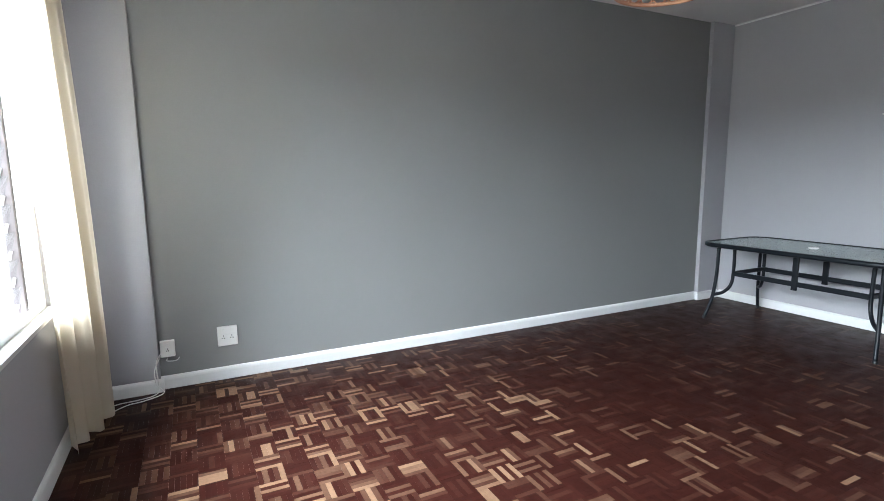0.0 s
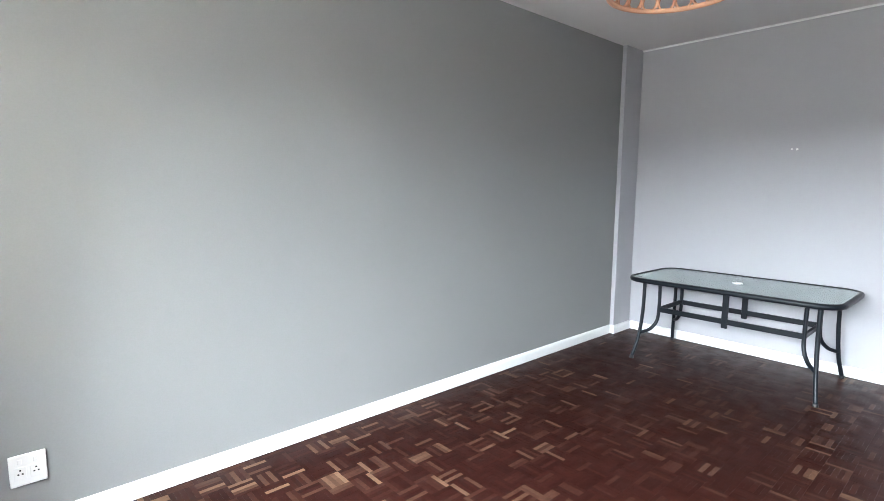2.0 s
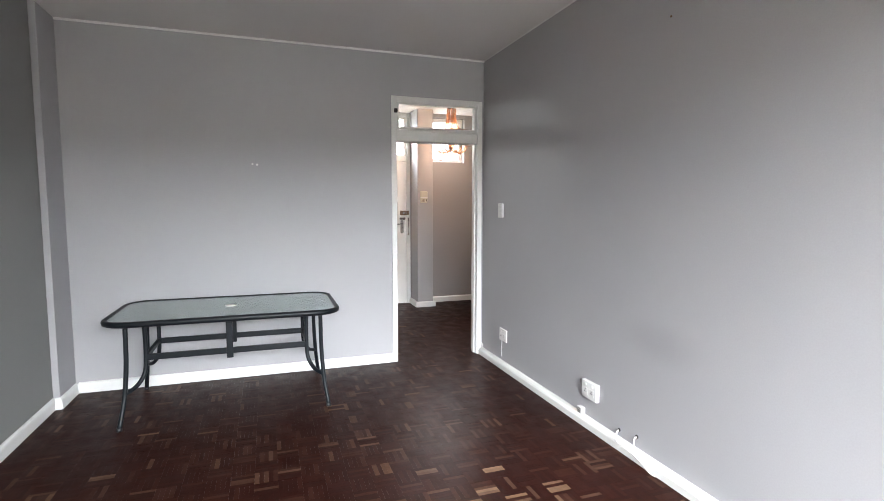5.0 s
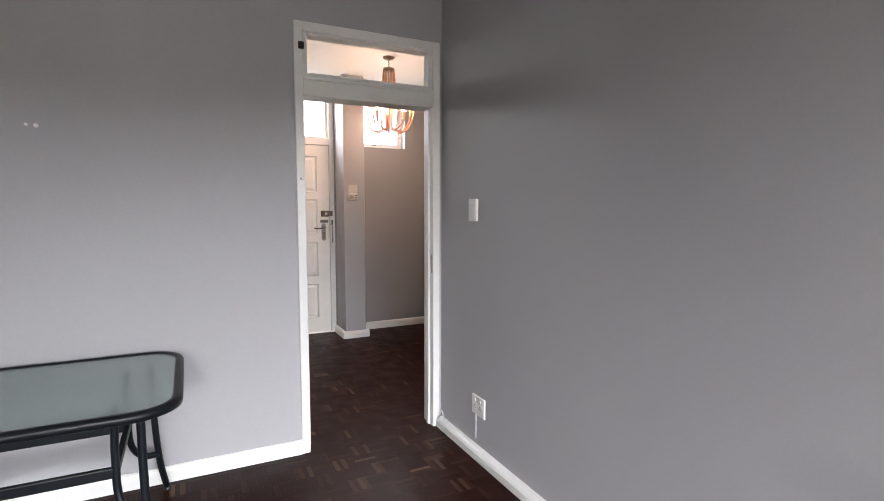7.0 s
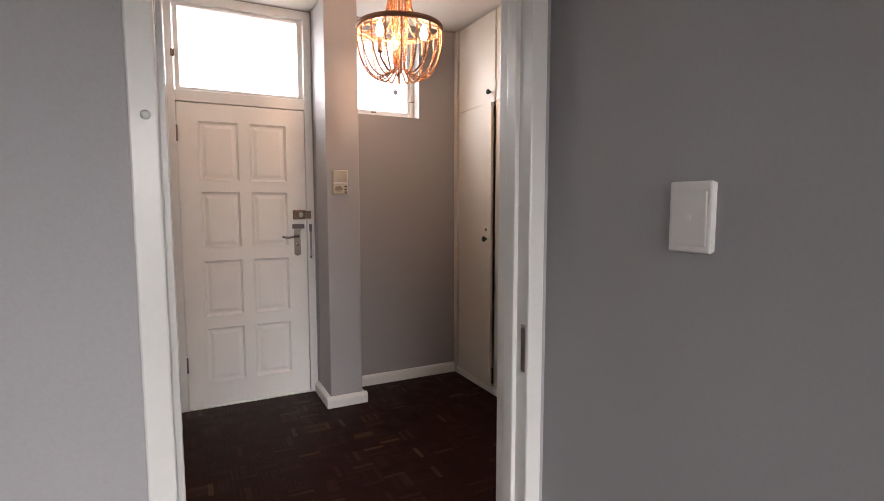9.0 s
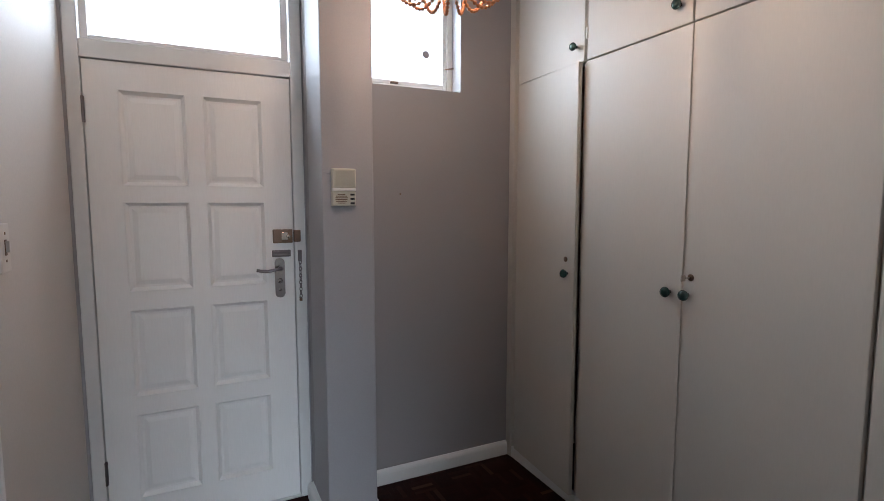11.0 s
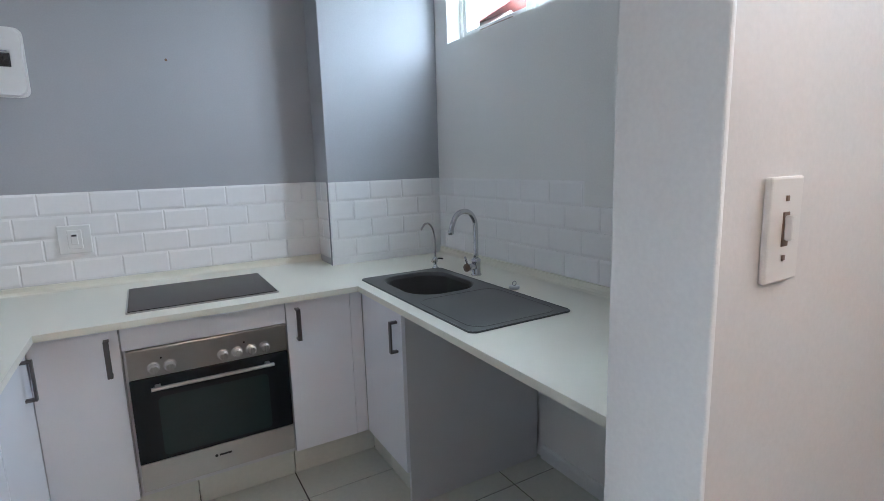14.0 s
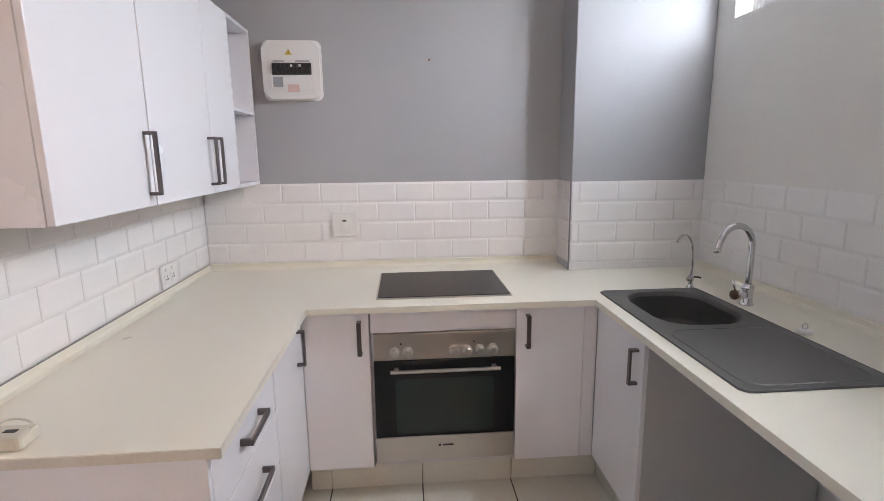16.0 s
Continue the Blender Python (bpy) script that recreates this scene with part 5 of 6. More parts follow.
# ---------------------------------------------------------------- kitchen: base units
def bar_pull(parent, at, along, length, out, label="dark nickel square bar pull"):
    """A square bracket pull: at is its middle on the face; along and out are unit axes."""
    a, o, p = Vector(along), Vector(out), Vector(at)
    s = a.cross(o)
    bm = bmesh.new()

    def block(c, la, lo, ls):
        lo_v = c - a * la / 2 - o * lo / 2 - s * ls / 2
        hi_v = c + a * la / 2 + o * lo / 2 + s * ls / 2
        box(bm, *sorted((lo_v.x, hi_v.x)), *sorted((lo_v.y, hi_v.y)), *sorted((lo_v.z, hi_v.z)), bevel=0.0012, seg=1)

    block(p + o * 0.030, length, 0.008, 0.018)
    for e in (-1, 1):
        block(p + a * e * (length / 2 - 0.005) + o * 0.013, 0.010, 0.027, 0.018)
    return part("handle", bm, PULL, parent, label)


FACE_W, FACE_N, FACE_E = 5.815, 2.876, 7.066
kick = 0.16
Z_UP, Z_LO = TOP - 0.029, 0.163

# west run: drawers, then a door into the corner
d = thing("drawer_unit", "white laminate kitchen drawer unit with dark square pulls", "cabinet", (5.5, 2.14, 0))
_bm = boxed(HALL_W + 0.002, FACE_W - 0.020, 1.884, 2.418, kick, TOP - 0.027)
part("carcass", _bm, CARCASS, d)
part("end_panel", boxed(HALL_W + 0.002, FACE_W, 1.865, 1.883, 0.0, TOP - 0.027, bevel=0.002), CABINET, d, "white end panel")
for _z0, _z1 in ((0.700, Z_UP), (0.510, 0.697), (Z_LO, 0.507)):
    f = part("drawer_front", boxed(FACE_W - 0.018, FACE_W, 1.886, 2.417, _z0, _z1, bevel=0.002), CABINET, d)
    bar_pull(f, (FACE_W, 2.155, (_z0 + _z1) / 2 - (0.0 if _z0 > 0.4 else -0.08)), (0, 1, 0), 0.17, (1, 0, 0))
d = thing("base_cabinet", "white laminate corner base cabinet with a narrow door", "cabinet", (5.5, 2.65, 0), group="kitchen base cabinets")
part("carcass", boxed(HALL_W + 0.002, FACE_W - 0.020, 2.420, 2.858, kick, TOP - 0.027), CARCASS, d)
f = part("cabinet_door", boxed(FACE_W - 0.018, FACE_W, 2.421, 2.8745, Z_LO, Z_UP, bevel=0.002), CABINET, d)
bar_pull(f, (FACE_W, 2.775, 0.765), (0, 0, 1), 0.145, (1, 0, 0))
# north run
d = thing("base_cabinet", "white laminate base cabinet beside the oven, handle at its edge", "cabinet", (5.95, 3.2, 0), group="kitchen base cabinets")
part("carcass", boxed(5.80, 6.094, FACE_N + 0.020, K_NORTH - 0.002, kick, TOP - 0.027), CARCASS, d)
f = part("cabinet_door", boxed(5.8160, 6.092, FACE_N, FACE_N + 0.018, Z_LO, Z_UP, bevel=0.002), CABINET, d)
bar_pull(f, (6.053, FACE_N, 0.765), (0, 0, 1), 0.145, (0, -1, 0))
d = thing("base_cabinet", "white laminate base cabinet between oven and corner", "cabinet", (6.9, 3.2, 0), group="kitchen base cabinets")
part("carcass", boxed(6.712, 7.062, FACE_N + 0.020, K_NORTH - 0.002, kick, TOP - 0.027), CARCASS, d)
f = part("cabinet_door", boxed(6.713, 7.006, FACE_N, FACE_N + 0.018, Z_LO, Z_UP, bevel=0.002), CABINET, d)
bar_pull(f, (6.760, FACE_N, 0.768), (0, 0, 1), 0.145, (0, -1, 0))
part("filler_strip", boxed(7.007, 7.0655, FACE_N + 0.001, FACE_N + 0.018, Z_LO, Z_UP, bevel=0.002), CABINET, d)
# east run: one cabinet, then the open bay
d = thing("base_cabinet", "white laminate sink cabinet, its side panel greyed for shade", "cabinet", (7.4, 2.66, 0), group="kitchen base cabinets")
part("carcass", boxed(FACE_E + 0.020, K_EAST - 0.002, 2.470, 2.868, kick, 0.70), CARCASS, d)
# this panel stands in shade; the shade is put into its greyer board colour
part("side_panel", boxed(FACE_E + 0.018, K_EAST - 0.020, 2.452, 2.469, 0.0, TOP - 0.027, bevel=0.0015), CARCASS, d, "side panel, its shade put into a grey-white tone")
f = part("cabinet_door", boxed(FACE_E, FACE_E + 0.018, 2.452, 2.8745, Z_LO, Z_UP, bevel=0.002), CABINET, d)
bar_pull(f, (FACE_E, 2.495, 0.755), (0, 0, 1), 0.135, (-1, 0, 0))
# tiled plinths
pl = thing("plinth", "cream tiled plinth under the base cabinets", "plinth", (6.4, 2.97, 0), kind="structure")
for _a, _b in ((5.80, 5.89), (5.893, 6.303), (6.307, 6.717), (6.721, 7.125)):
    part("plinth_tile", boxed(_a, _b, 2.968, 2.976, 0.004, kick - 0.002, bevel=0.001, seg=1), FLOOR_TILE, pl)
for _a, _b in ((2.472, 2.748), (2.752, 2.966)):
    part("plinth_tile", boxed(7.126, 7.134, _a, _b, 0.004, kick - 0.002, bevel=0.001, seg=1), FLOOR_TILE, pl)
for _a, _b in ((1.886, 2.333), (2.337, 2.748), (2.752, 2.966)):
    part("plinth_tile", boxed(5.742, 5.750, _a, _b, 0.004, kick - 0.002, bevel=0.001, seg=1), FLOOR_TILE, pl)


# ---------------------------------------------------------------- oven and hob
oven = thing("oven", "built-in stainless steel oven with a black glass door", "oven", (6.406, 3.1, 0.187))
OX0, OX1, OY = 6.107, 6.705, 2.868
part("housing", boxed(6.097, 6.710, FACE_N + 0.019, 3.42, kick, TOP - 0.027), CARCASS, oven)
part("filler_panel", boxed(6.097, 6.709, FACE_N, FACE_N + 0.018, 0.779, Z_UP, bevel=0.002), CABINET, oven, "white panel above the oven")
panel = part("control_panel", boxed(OX0, OX1, OY, FACE_N + 0.018, 0.659, 0.775, bevel=0.002), STEEL, oven, "brushed steel control panel")
for _x in (6.195, 6.251, 6.446, 6.501, 6.556, 6.611):
    k = part("knob", lathe(bmesh.new(), (_x, OY - 0.026, 0.694), [(0.014, 0), (0.017, 0.003), (0.019, 0.020), (0.024, 0.022), (0.024, 0.026)], 24, "y"), STEEL, panel, "steel oven knob", smooth=False)
    part("grip", boxed(_x - 0.0035, _x + 0.0035, OY - 0.032, OY - 0.025, 0.679, 0.709, bevel=0.0015), STEEL, panel)
for _x in (6.222, 6.53):
    part("indicator", lathe(bmesh.new(), (_x, OY - 0.001, 0.731), [(0.004, 0), (0.004, 0.001)], 10, "y"), OVEN_GLASS, panel)
door = part("oven_door", boxed(OX0, OX1, OY - 0.004, FACE_N + 0.018, 0.309, 0.656, bevel=0.003), OVEN_GLASS, oven, "black glass oven door")
part("oven_window", plate(rounded(6.195, 6.615, 0.325, 0.575, 0.02), OY - 0.0042, OY - 0.0062, "y"), OVEN_WINDOW, door, "dim green-tinted window")
_bm = tube(bmesh.new(), [(6.177, OY - 0.038, 0.622), (6.637, OY - 0.038, 0.622)], 0.0095, 14, flat=0.8)
for _x in (6.20, 6.614):
    box(_bm, _x - 0.010, _x + 0.010, OY - 0.034, OY - 0.003, 0.616, 0.629, bevel=0.002)
part("oven_handle", _bm, STEEL, door, "brushed steel bar handle")
lower = part("lower_panel", boxed(OX0, OX1, OY, FACE_N + 0.018, 0.189, 0.305, bevel=0.002), STEEL, oven, "brushed steel lower panel")
part("maker_mark", boxed(6.392, 6.440, OY - 0.0012, OY + 0.0005, 0.256, 0.264), DARK_PLASTIC, lower)
part("maker_mark", lathe(bmesh.new(), (6.380, OY - 0.0012, 0.260), [(0.006, 0), (0.006, 0.0015)], 14, "y"), DARK_PLASTIC, lower)

hob = thing("hob", "flat black ceramic hob set into the worktop", "hob", (6.41, 3.17, TOP))
part("trim_frame", plate(rounded(6.122, 6.706, 2.934, 3.404, 0.008, 3), TOP + 0.0005, TOP + 0.006), STEEL, hob, "thin steel edge frame")
glass = part("glass_plate", plate(rounded(6.129, 6.699, 2.941, 3.397, 0.006, 3), TOP + 0.006, TOP + 0.009), HOB_GLASS, hob)


# ---------------------------------------------------------------- sink and taps
def sink_unit():
    x0, x1, y0, y1 = 7.092, 7.540, 1.980, 2.952
    s = thing("sink", "satin stainless steel inset sink with bowl and drainer", "sink", ((x0 + x1) / 2, (y0 + y1) / 2, TOP))
    bowl = rounded(7.162, 7.492, 2.480, 2.905, 0.125, 12)
    cx, cy = 7.327, 2.6925
    bm = bmesh.new()

    def loop(points, z):
        return [bm.verts.new((u, v, z)) for u, v in points]

    def band(one, two):
        for k in range(len(one)):
            bm.faces.new((one[k], one[(k + 1) % len(one)], two[(k + 1) % len(one)], two[k]))

    shrink = lambda f: [(cx + (u - cx) * f, cy + (v - cy) * f) for u, v in bowl]
    rim = [loop(rounded(x0 + d, x1 - d, y0 + d, y1 - d, 0.030 - d, 8), TOP + h) for d, h in ((0.0, 0.0005), (0.0, 0.003), (0.004, 0.006), (0.009, 0.0045))]
    loops = [loop(shrink(f), TOP + h) for f, h in ((1.03, 0.0045), (1.0, 0.002), (0.975, -0.012), (0.94, -0.11), (0.87, -0.145), (0.70, -0.156), (0.12, -0.162))]
    for chain in (rim, loops):
        for one, two in zip(chain, chain[1:]):
            band(one, two)
    bm.faces.new(loops[-1])
    edges = [bm.edges.get((ring[k], ring[(k + 1) % len(ring)])) for ring in (rim[-1], loops[0]) for k in range(len(ring))]
    bmesh.ops.triangle_fill(bm, edges=edges, use_beauty=True)
    bmesh.ops.recalc_face_normals(bm, faces=bm.faces)
    part("basin", bm, SINK_STEEL, s, smooth=False)
    ridge = [(u, v, TOP + 0.0042) for u, v in rounded(7.128, 7.505, 2.014, 2.435, 0.060, 8)]
    part("drainer_ridge", tube(bmesh.new(), ridge, 0.0036, 8, closed=True, flat=0.4), SINK_STEEL, s, smooth=True)
    part("waste", turned((cx, cy, TOP - 0.162), [(0.040, 0), (0.042, 0.003), (0.030, 0.004), (0.012, 0.002)], 24), CHROME, s, smooth=True)
    return s


sink_unit()
tap = thing("mixer_tap", "chrome swan-neck mixer tap with a side lever", "tap", (7.60, 2.70, TOP))
part("base", turned((7.60, 2.70, TOP), [(0.026, 0), (0.027, 0.004), (0.022, 0.010), (0.021, 0.060), (0.023, 0.064), (0.023, 0.078), (0.014, 0.086)], 24), CHROME, tap, smooth=True)
part("spout", tube(bmesh.new(), smooth_path([(7.60, 2.70, TOP + 0.08), (7.60, 2.70, 1.12), (7.594, 2.70, 1.175), (7.568, 2.70, 1.212), (7.530, 2.70, 1.222), (7.493, 2.70, 1.205), (7.470, 2.70, 1.165), (7.460, 2.70, 1.128)], 7), 0.0125, 14), CHROME, tap, smooth=True)
part("spout_tip", turned((7.459, 2.70, 1.118), [(0.011, 0), (0.0145, 0.002), (0.0145, 0.018), (0.0125, 0.020)], 18), CHROME, tap, smooth=True)
_bm = tube(bmesh.new(), [(7.60, 2.70, TOP + 0.045), (7.545, 2.69, TOP + 0.045)], 0.017, 16)
part("lever_body", _bm, CHROME, tap, smooth=True)
part("lever_cap", tube(bmesh.new(), [(7.545, 2.69, TOP + 0.045), (7.533, 2.688, TOP + 0.045)], 0.019, 16), BRONZE, tap, "dark lever cap", smooth=True)
part("lever", tube(bmesh.new(), [(7.545, 2.69, TOP + 0.055), (7.528, 2.687, TOP + 0.10)], [0.004, 0.0055], 10), CHROME, tap, smooth=True)
tap2 = thing("filter_tap", "thin chrome drinking-water tap beside the mixer", "tap", (7.523, 2.97, TOP))
part("base", turned((7.523, 2.97, TOP), [(0.017, 0), (0.018, 0.004), (0.010, 0.010), (0.010, 0.030), (0.014, 0.034), (0.014, 0.052), (0.007, 0.060)], 18), CHROME, tap2, smooth=True)
part("spout", tube(bmesh.new(), smooth_path([(7.523, 2.97, TOP + 0.055), (7.526, 2.97, 1.02), (7.518, 2.97, 1.100), (7.495, 2.97, 1.140), (7.468, 2.97, 1.142), (7.444, 2.97, 1.114)], 7), 0.0052, 10), CHROME, tap2, smooth=True)
part("lever", tube(bmesh.new(), smooth_path([(7.523, 2.97, TOP + 0.045), (7.545, 2.965, TOP + 0.050), (7.565, 2.96, TOP + 0.046)]), 0.004, 8), DARK_PLASTIC, tap2, "dark lever", smooth=True)
part("valve", tube(bmesh.new(), [(7.523, 2.97, TOP + 0.042), (7.500, 2.955, TOP + 0.042)], 0.009, 12), NICKEL, tap2, smooth=True)
plug = thing("sink_plug", "white rubber sink plug lying on the worktop", "sink plug", (7.575, 2.37, TOP))
part("stopper", turned((7.575, 2.37, TOP + 0.0005), [(0.020, 0), (0.024, 0.004), (0.024, 0.012), (0.010, 0.014)], 20), PLASTIC, plug, smooth=True)
part("pull_ring", tube(bmesh.new(), [(7.575 + 0.010 * math.cos(q * math.tau / 16), 2.37, TOP + 0.024 + 0.010 * math.sin(q * math.tau / 16)) for q in range(16)], 0.0018, 6, closed=True), CHROME, plug, smooth=True)
adapter = thing("plug_adapter", "cream plastic multi-plug adapter lying on the worktop", "adapter", (5.36, 1.91, TOP))
part("body", boxed(5.285, 5.435, 1.882, 1.945, TOP + 0.0005, TOP + 0.034, bevel=0.008), CREAM_PLASTIC, adapter)
part("socket_slot", boxed(5.385, 5.412, 1.905, 1.918, TOP + 0.0335, TOP + 0.0355, bevel=0.001), DARK_PLASTIC, adapter)
part("socket_slot", boxed(5.33, 5.35, 1.905, 1.918, TOP + 0.0335, TOP + 0.0355, bevel=0.001), DARK_PLASTIC, adapter)
part("loop_wire", tube(bmesh.new(), smooth_path([(5.34, 1.93, TOP + 0.034), (5.38, 1.945, TOP + 0.045), (5.42, 1.94, TOP + 0.040), (5.43, 1.925, TOP + 0.033)]), 0.0025, 8), CREAM_PLASTIC, adapter, smooth=True)


# ---------------------------------------------------------------- wall cabinets
UX, UZ0, UZ1 = 5.505, 1.366, 2.12


def wall_cabinet(y0, y1, doors, pulls, label):
    c = thing("wall_cabinet", label, "cabinet", (5.35, (y0 + y1) / 2, UZ0), group="kitchen wall cabinets")
    x0, x1 = HALL_W + 0.001, UX - 0.019
    for name, size in (("side", (x0, x1, y0, y0 + 0.016, UZ0, UZ1)), ("side", (x0, x1, y1 - 0.016, y1, UZ0, UZ1)), ("bottom", (x0, x1, y0 + 0.016, y1 - 0.016, UZ0, UZ0 + 0.016)),
                       ("top", (x0, x1, y0 + 0.016, y1 - 0.016, UZ1 - 0.016, UZ1)), ("back", (x0, x0 + 0.006, y0 + 0.016, y1 - 0.016, UZ0 + 0.016, UZ1 - 0.016))):
        part(name, boxed(*size), CABINET if name == "side" else CARCASS, c)
    for (a, b), side in zip(doors, pulls):
        d = part("cabinet_door", boxed(UX - 0.018, UX, a + 0.0015, b - 0.0015, UZ0 + 0.001, UZ1 - 0.001, bevel=0.0018), CABINET, c)
        bar_pull(d, (UX, b - 0.032 if side > 0 else a + 0.032, 1.492), (0, 0, 1), 0.185, (1, 0, 0))
    return c


wall_cabinet(1.985, 2.452, [(1.987, 2.450)], [1], "white single-door kitchen wall cabinet with a dark pull")
wall_cabinet(2.453, 3.246, [(2.455, 2.945), (2.945, 3.245)], [1, -1], "white double-door kitchen wall cabinet with paired dark pulls")
shelf = thing("open_wall_shelf", "white open end shelf unit, empty, beside the wall cabinets", "shelf", (5.35, 3.42, UZ0))
for _a in (3.248, 3.572):
    part("side", boxed(HALL_W + 0.001, UX, _a, _a + 0.015, UZ0, UZ1, bevel=0.001), CABINET, shelf)
for _z in (UZ0, 1.712, UZ1 - 0.016):
    part("shelf_board", boxed(HALL_W + 0.001, UX - 0.001, 3.264, 3.571, _z, _z + 0.016, bevel=0.001), CABINET, shelf)
part("back_panel", boxed(HALL_W + 0.001, HALL_W + 0.007, 3.264, 3.571, UZ0 + 0.017, 1.711), CABINET, shelf)
part("back_panel", boxed(HALL_W + 0.001, HALL_W + 0.007, 3.264, 3.571, 1.729, UZ1 - 0.017), CABINET, shelf)


# ---------------------------------------------------------------- distribution board and kitchen sockets
db = thing("distribution_board", "white plastic household distribution board with black breakers", "fuse box", (5.708, K_NORTH, 1.782))
part("back_plate", plate(rounded(5.562, 5.855, 1.784, 2.074, 0.030), K_NORTH, K_NORTH - 0.012, "y"), PLASTIC, db)
cover = part("cover", plate(rounded(5.568, 5.849, 1.790, 2.068, 0.034), K_NORTH - 0.012, K_NORTH - 0.046, "y", bevel=0.010), PLASTIC, db, smooth=False)
_y = K_NORTH - 0.046
part("inset_frame", cells([5.600, 5.612, 5.812, 5.824], [1.835, 1.845, 1.975, 1.985], lambda u, v: not (5.612 < u < 5.812 and 1.845 < v < 1.975), _y - 0.004, _y, "y"), PLASTIC, cover)
part("breaker_recess", boxed(5.616, 5.808, _y - 0.003, _y - 0.0005, 1.905, 1.962, bevel=0.001), DARK_PLASTIC, cover, "black breaker opening")
for _q in range(9):
    _x = 5.622 + _q * 0.0205
    b = part("breaker", boxed(_x, _x + 0.0185, _y - 0.012, _y - 0.003, 1.910, 1.957, bevel=0.001), DARK_PLASTIC, cover)
    part("toggle", boxed(_x + 0.004, _x + 0.0145, _y - 0.020, _y - 0.012, 1.928 + (0.012 if _q in (4, 5, 6) else 0.0), 1.940 + (0.012 if _q in (4, 5, 6) else 0.0), bevel=0.001), PLASTIC if _q in (4, 6) else DARK_PLASTIC, cover)
part("print_strip", boxed(5.622, 5.675, _y - 0.0022, _y - 0.00018, 1.967, 1.973), GREY_INK, cover)
part("print_strip", boxed(5.73, 5.80, _y - 0.0022, _y - 0.00018, 1.967, 1.973), GREY_INK, cover)
part("paper_label", boxed(5.618, 5.666, _y - 0.0022, _y - 0.00018, 1.848, 1.895), GREY_INK, cover, "grey printed paper label")
part("paper_label", boxed(5.688, 5.745, _y - 0.0062, _y - 0.0045, 1.822, 1.858), PINK_INK, cover, "faded red printed label")
part("warning_sign", plate([(5.682, 1.999), (5.718, 1.999), (5.700, 2.029)], _y, _y - 0.0014, "y"), YELLOW, cover, "small yellow warning triangle")
part("warning_bolt", plate([(5.697, 2.003), (5.704, 2.010), (5.700, 2.011), (5.703, 2.018), (5.696, 2.011), (5.700, 2.010)], _y - 0.0014, _y - 0.0022, "y"), DARK_PLASTIC, cover)

ks = thing("isolator_switch", "white hob isolator switch plate on the kitchen tiles", "switch", (5.93, K_NORTH - 0.009, 1.078))
part("plate", boxed(5.868, 5.998, K_NORTH - 0.022, K_NORTH - 0.009, 1.078, 1.211, bevel=0.004), PLASTIC, ks)
part("raised_frame", boxed(5.905, 5.963, K_NORTH - 0.026, K_NORTH - 0.0215, 1.100, 1.190, bevel=0.003), PLASTIC, ks)
part("rocker", boxed(5.920, 5.946, K_NORTH - 0.031, K_NORTH - 0.0255, 1.122, 1.172, bevel=0.002), PLASTIC, ks)
part("rocker_mark", boxed(5.923, 5.943, K_NORTH - 0.0325, K_NORTH - 0.0305, 1.160, 1.169), DARK_PLASTIC, ks)
_w = socket_plate("x", HALL_W + 0.009, 1, 3.03, 3.17, 0.950, 1.052, "white double wall socket above the worktop upstand", buttons=2)

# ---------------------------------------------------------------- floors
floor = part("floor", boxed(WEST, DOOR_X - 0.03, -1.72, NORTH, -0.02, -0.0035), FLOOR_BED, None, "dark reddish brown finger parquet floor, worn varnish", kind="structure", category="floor")


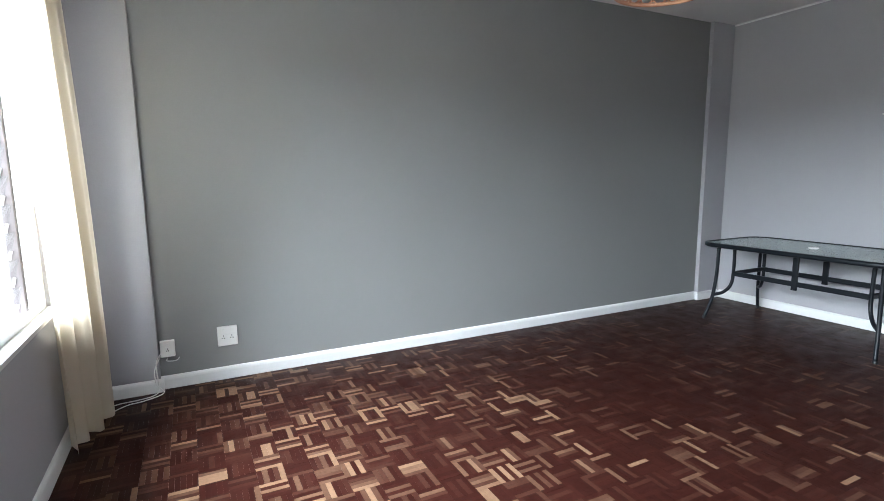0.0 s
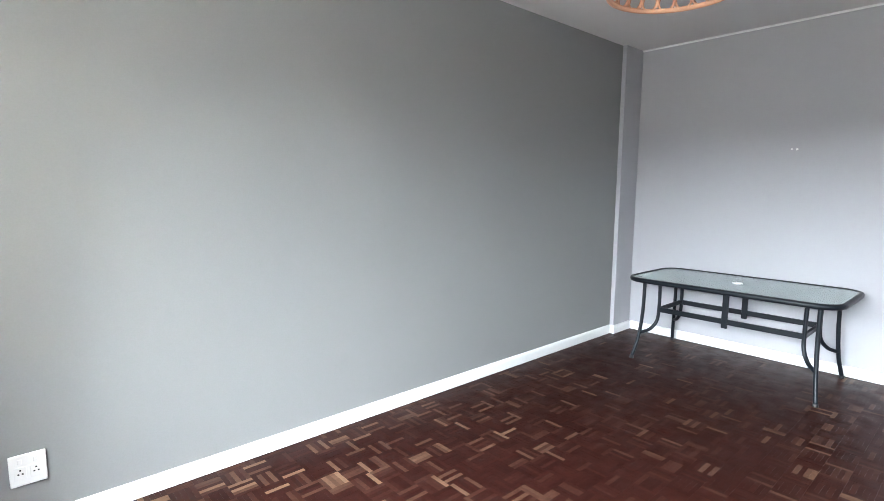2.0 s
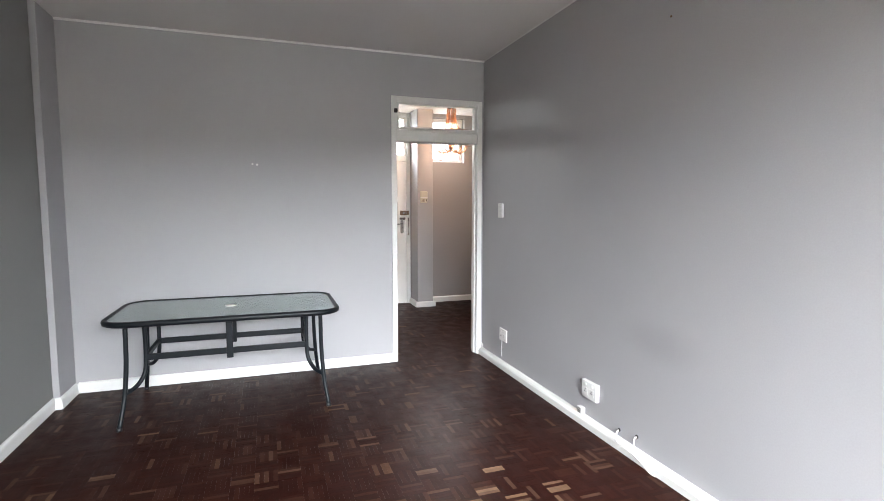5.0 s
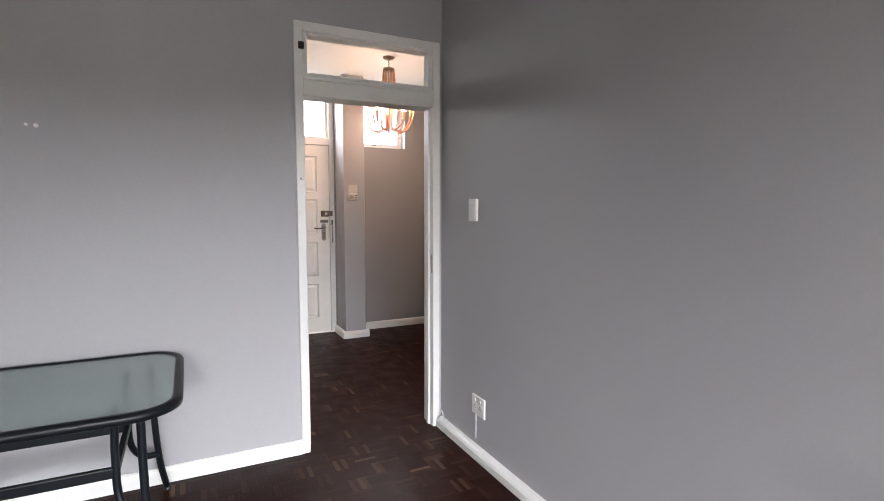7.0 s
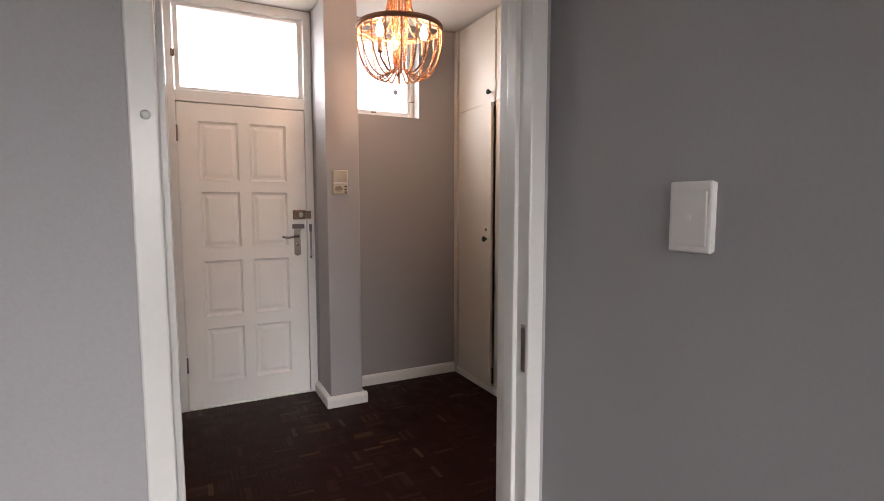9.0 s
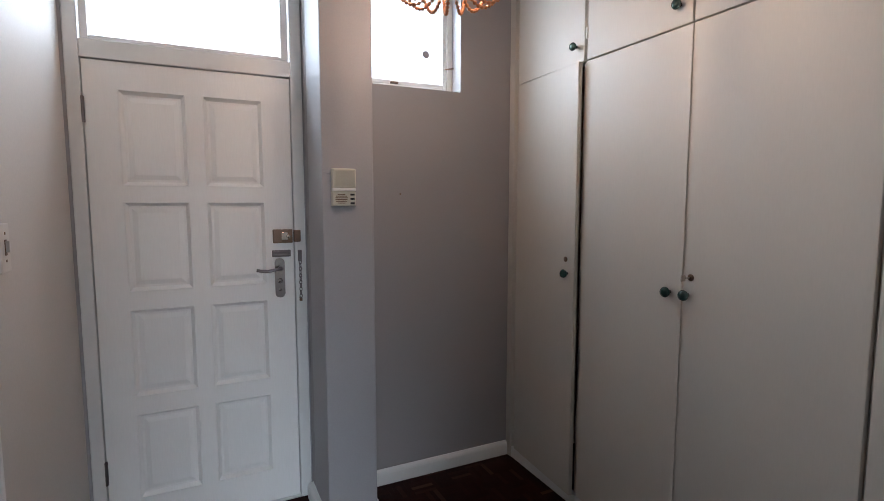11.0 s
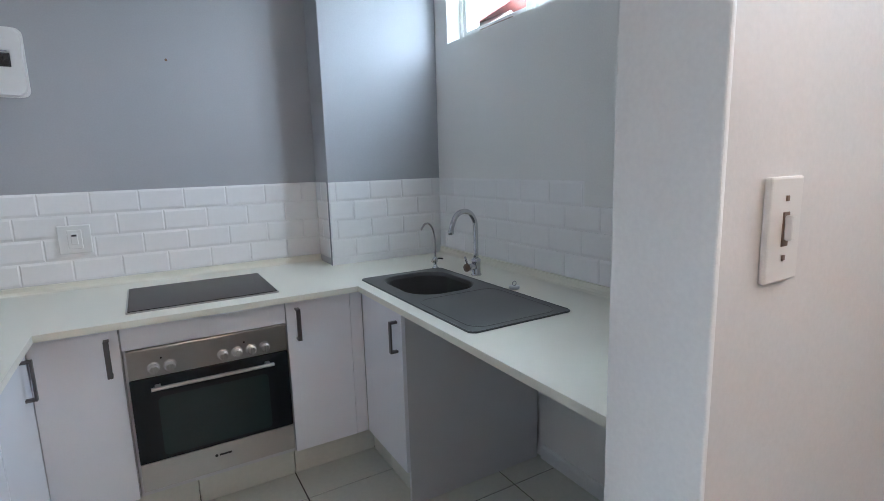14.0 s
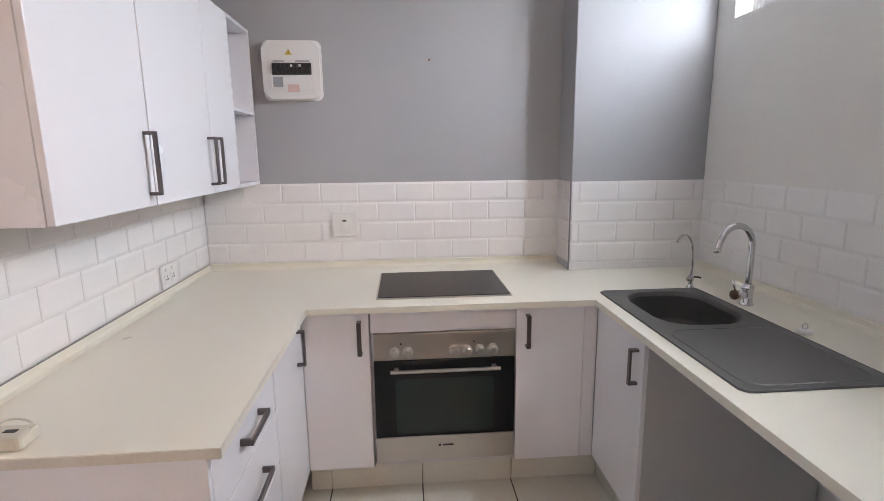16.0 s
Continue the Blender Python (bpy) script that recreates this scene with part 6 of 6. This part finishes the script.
def parquet_fingers():
    """Basket-weave fingers over living room and hall: those in front of the window are parts, the rest one mesh."""
    side, n, west, south = 0.1155, 5, -0.6065, -1.2185
    w = side / n
    rng = random.Random(7)
    shapes = {}
    for along_x in (True, False):
        a, b = (side, w) if along_x else (w, side)
        me = bpy.data.meshes.new("finger")
        bm = box(bmesh.new(), -a / 2 + 0.00018, a / 2 - 0.00018, -b / 2 + 0.00018, b / 2 - 0.00018, -0.003, 0.0)
        bm.to_mesh(me)
        bm.free()
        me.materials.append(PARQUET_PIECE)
        shapes[along_x] = me
    verts, faces, count = [], [], 0
    x_n, y_n = int((DOOR_X - west) / side) + 1, int((NORTH - south) / side) + 1
    for i in range(x_n):
        for j in range(y_n):
            x0, y0 = west + i * side, south + j * side
            cx, cy = x0 + side / 2, y0 + side / 2
            living = cx < EAST and cy < NORTH and (cy > SOUTH - 0.1 or (cx < 1.0 and cy > BACK_S))
            door = EAST <= cx < HALL_IN - 0.06 and 0.1 < cy < 1.0
            hall = HALL_IN - 0.06 <= cx < DOOR_X and CLOSET_Y - 0.06 < cy < 1.12
            if not (living or door or hall):
                continue
            along_x = (i + j) % 2 == 1
            near = 0.35 < cx < 1.25 and 1.7 < cy < 2.65 and count < 300
            for k in range(n):
                px, py = (cx, y0 + (k + 0.5) * w) if along_x else (x0 + (k + 0.5) * w, cy)
                lift = rng.uniform(-0.0002, 0.0002)
                if near and count < 300:
                    ob = new("finger", shapes[along_x])
                    ob.parent = floor
                    ob.location = (px, py, lift)
                    count += 1
                    continue
                a, b = ((side, w) if along_x else (w, side))
                a, b = a / 2 - 0.00018, b / 2 - 0.00018
                s = len(verts)
                tilt = rng.uniform(-0.00006, 0.00006)
                verts += [(px - a, py - b, -0.003), (px + a, py - b, -0.003), (px + a, py + b, -0.003), (px - a, py + b, -0.003)]
                verts += [(px - a, py - b, lift - tilt), (px + a, py - b, lift + tilt), (px + a, py + b, lift + tilt), (px - a, py + b, lift - tilt)]
                faces += [(s + 4, s + 5, s + 6, s + 7), (s, s + 1, s + 5, s + 4), (s + 1, s + 2, s + 6, s + 5), (s + 2, s + 3, s + 7, s + 6), (s + 3, s, s + 4, s + 7)]
    me = bpy.data.meshes.new("parquet_fingers")
    me.from_pydata(verts, [], faces)
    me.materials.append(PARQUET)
    ob = new("parquet_fingers", me)
    ob.parent = floor
    tagged(ob, "dark reddish brown basket-weave parquet fingers", kind="stuff")


parquet_fingers()

kitchen_floor = part("kitchen_floor", boxed(HALL_W, K_EAST, 1.09, K_NORTH, -0.012, -0.002), FLOOR_GROUT, None, "cream ceramic kitchen floor tiles with dark joints", kind="structure", category="floor")


def floor_tiles():
    pitch, gap = 0.414, 0.006
    xs = [HALL_W] + [x for x in [5.476 + k * pitch for k in range(7)] if HALL_W < x < K_EAST] + [K_EAST]
    ys = [1.095] + [y for y in [2.75 + k * pitch for k in range(-5, 4)] if 1.095 < y < K_NORTH] + [K_NORTH]
    for x0, x1 in zip(xs, xs[1:]):
        for y0, y1 in zip(ys, ys[1:]):
            part("floor_tile", boxed(x0 + gap / 2, x1 - gap / 2, y0 + gap / 2, y1 - gap / 2, -0.002, 0.003, bevel=0.0012, seg=1), FLOOR_TILE, kitchen_floor)


floor_tiles()
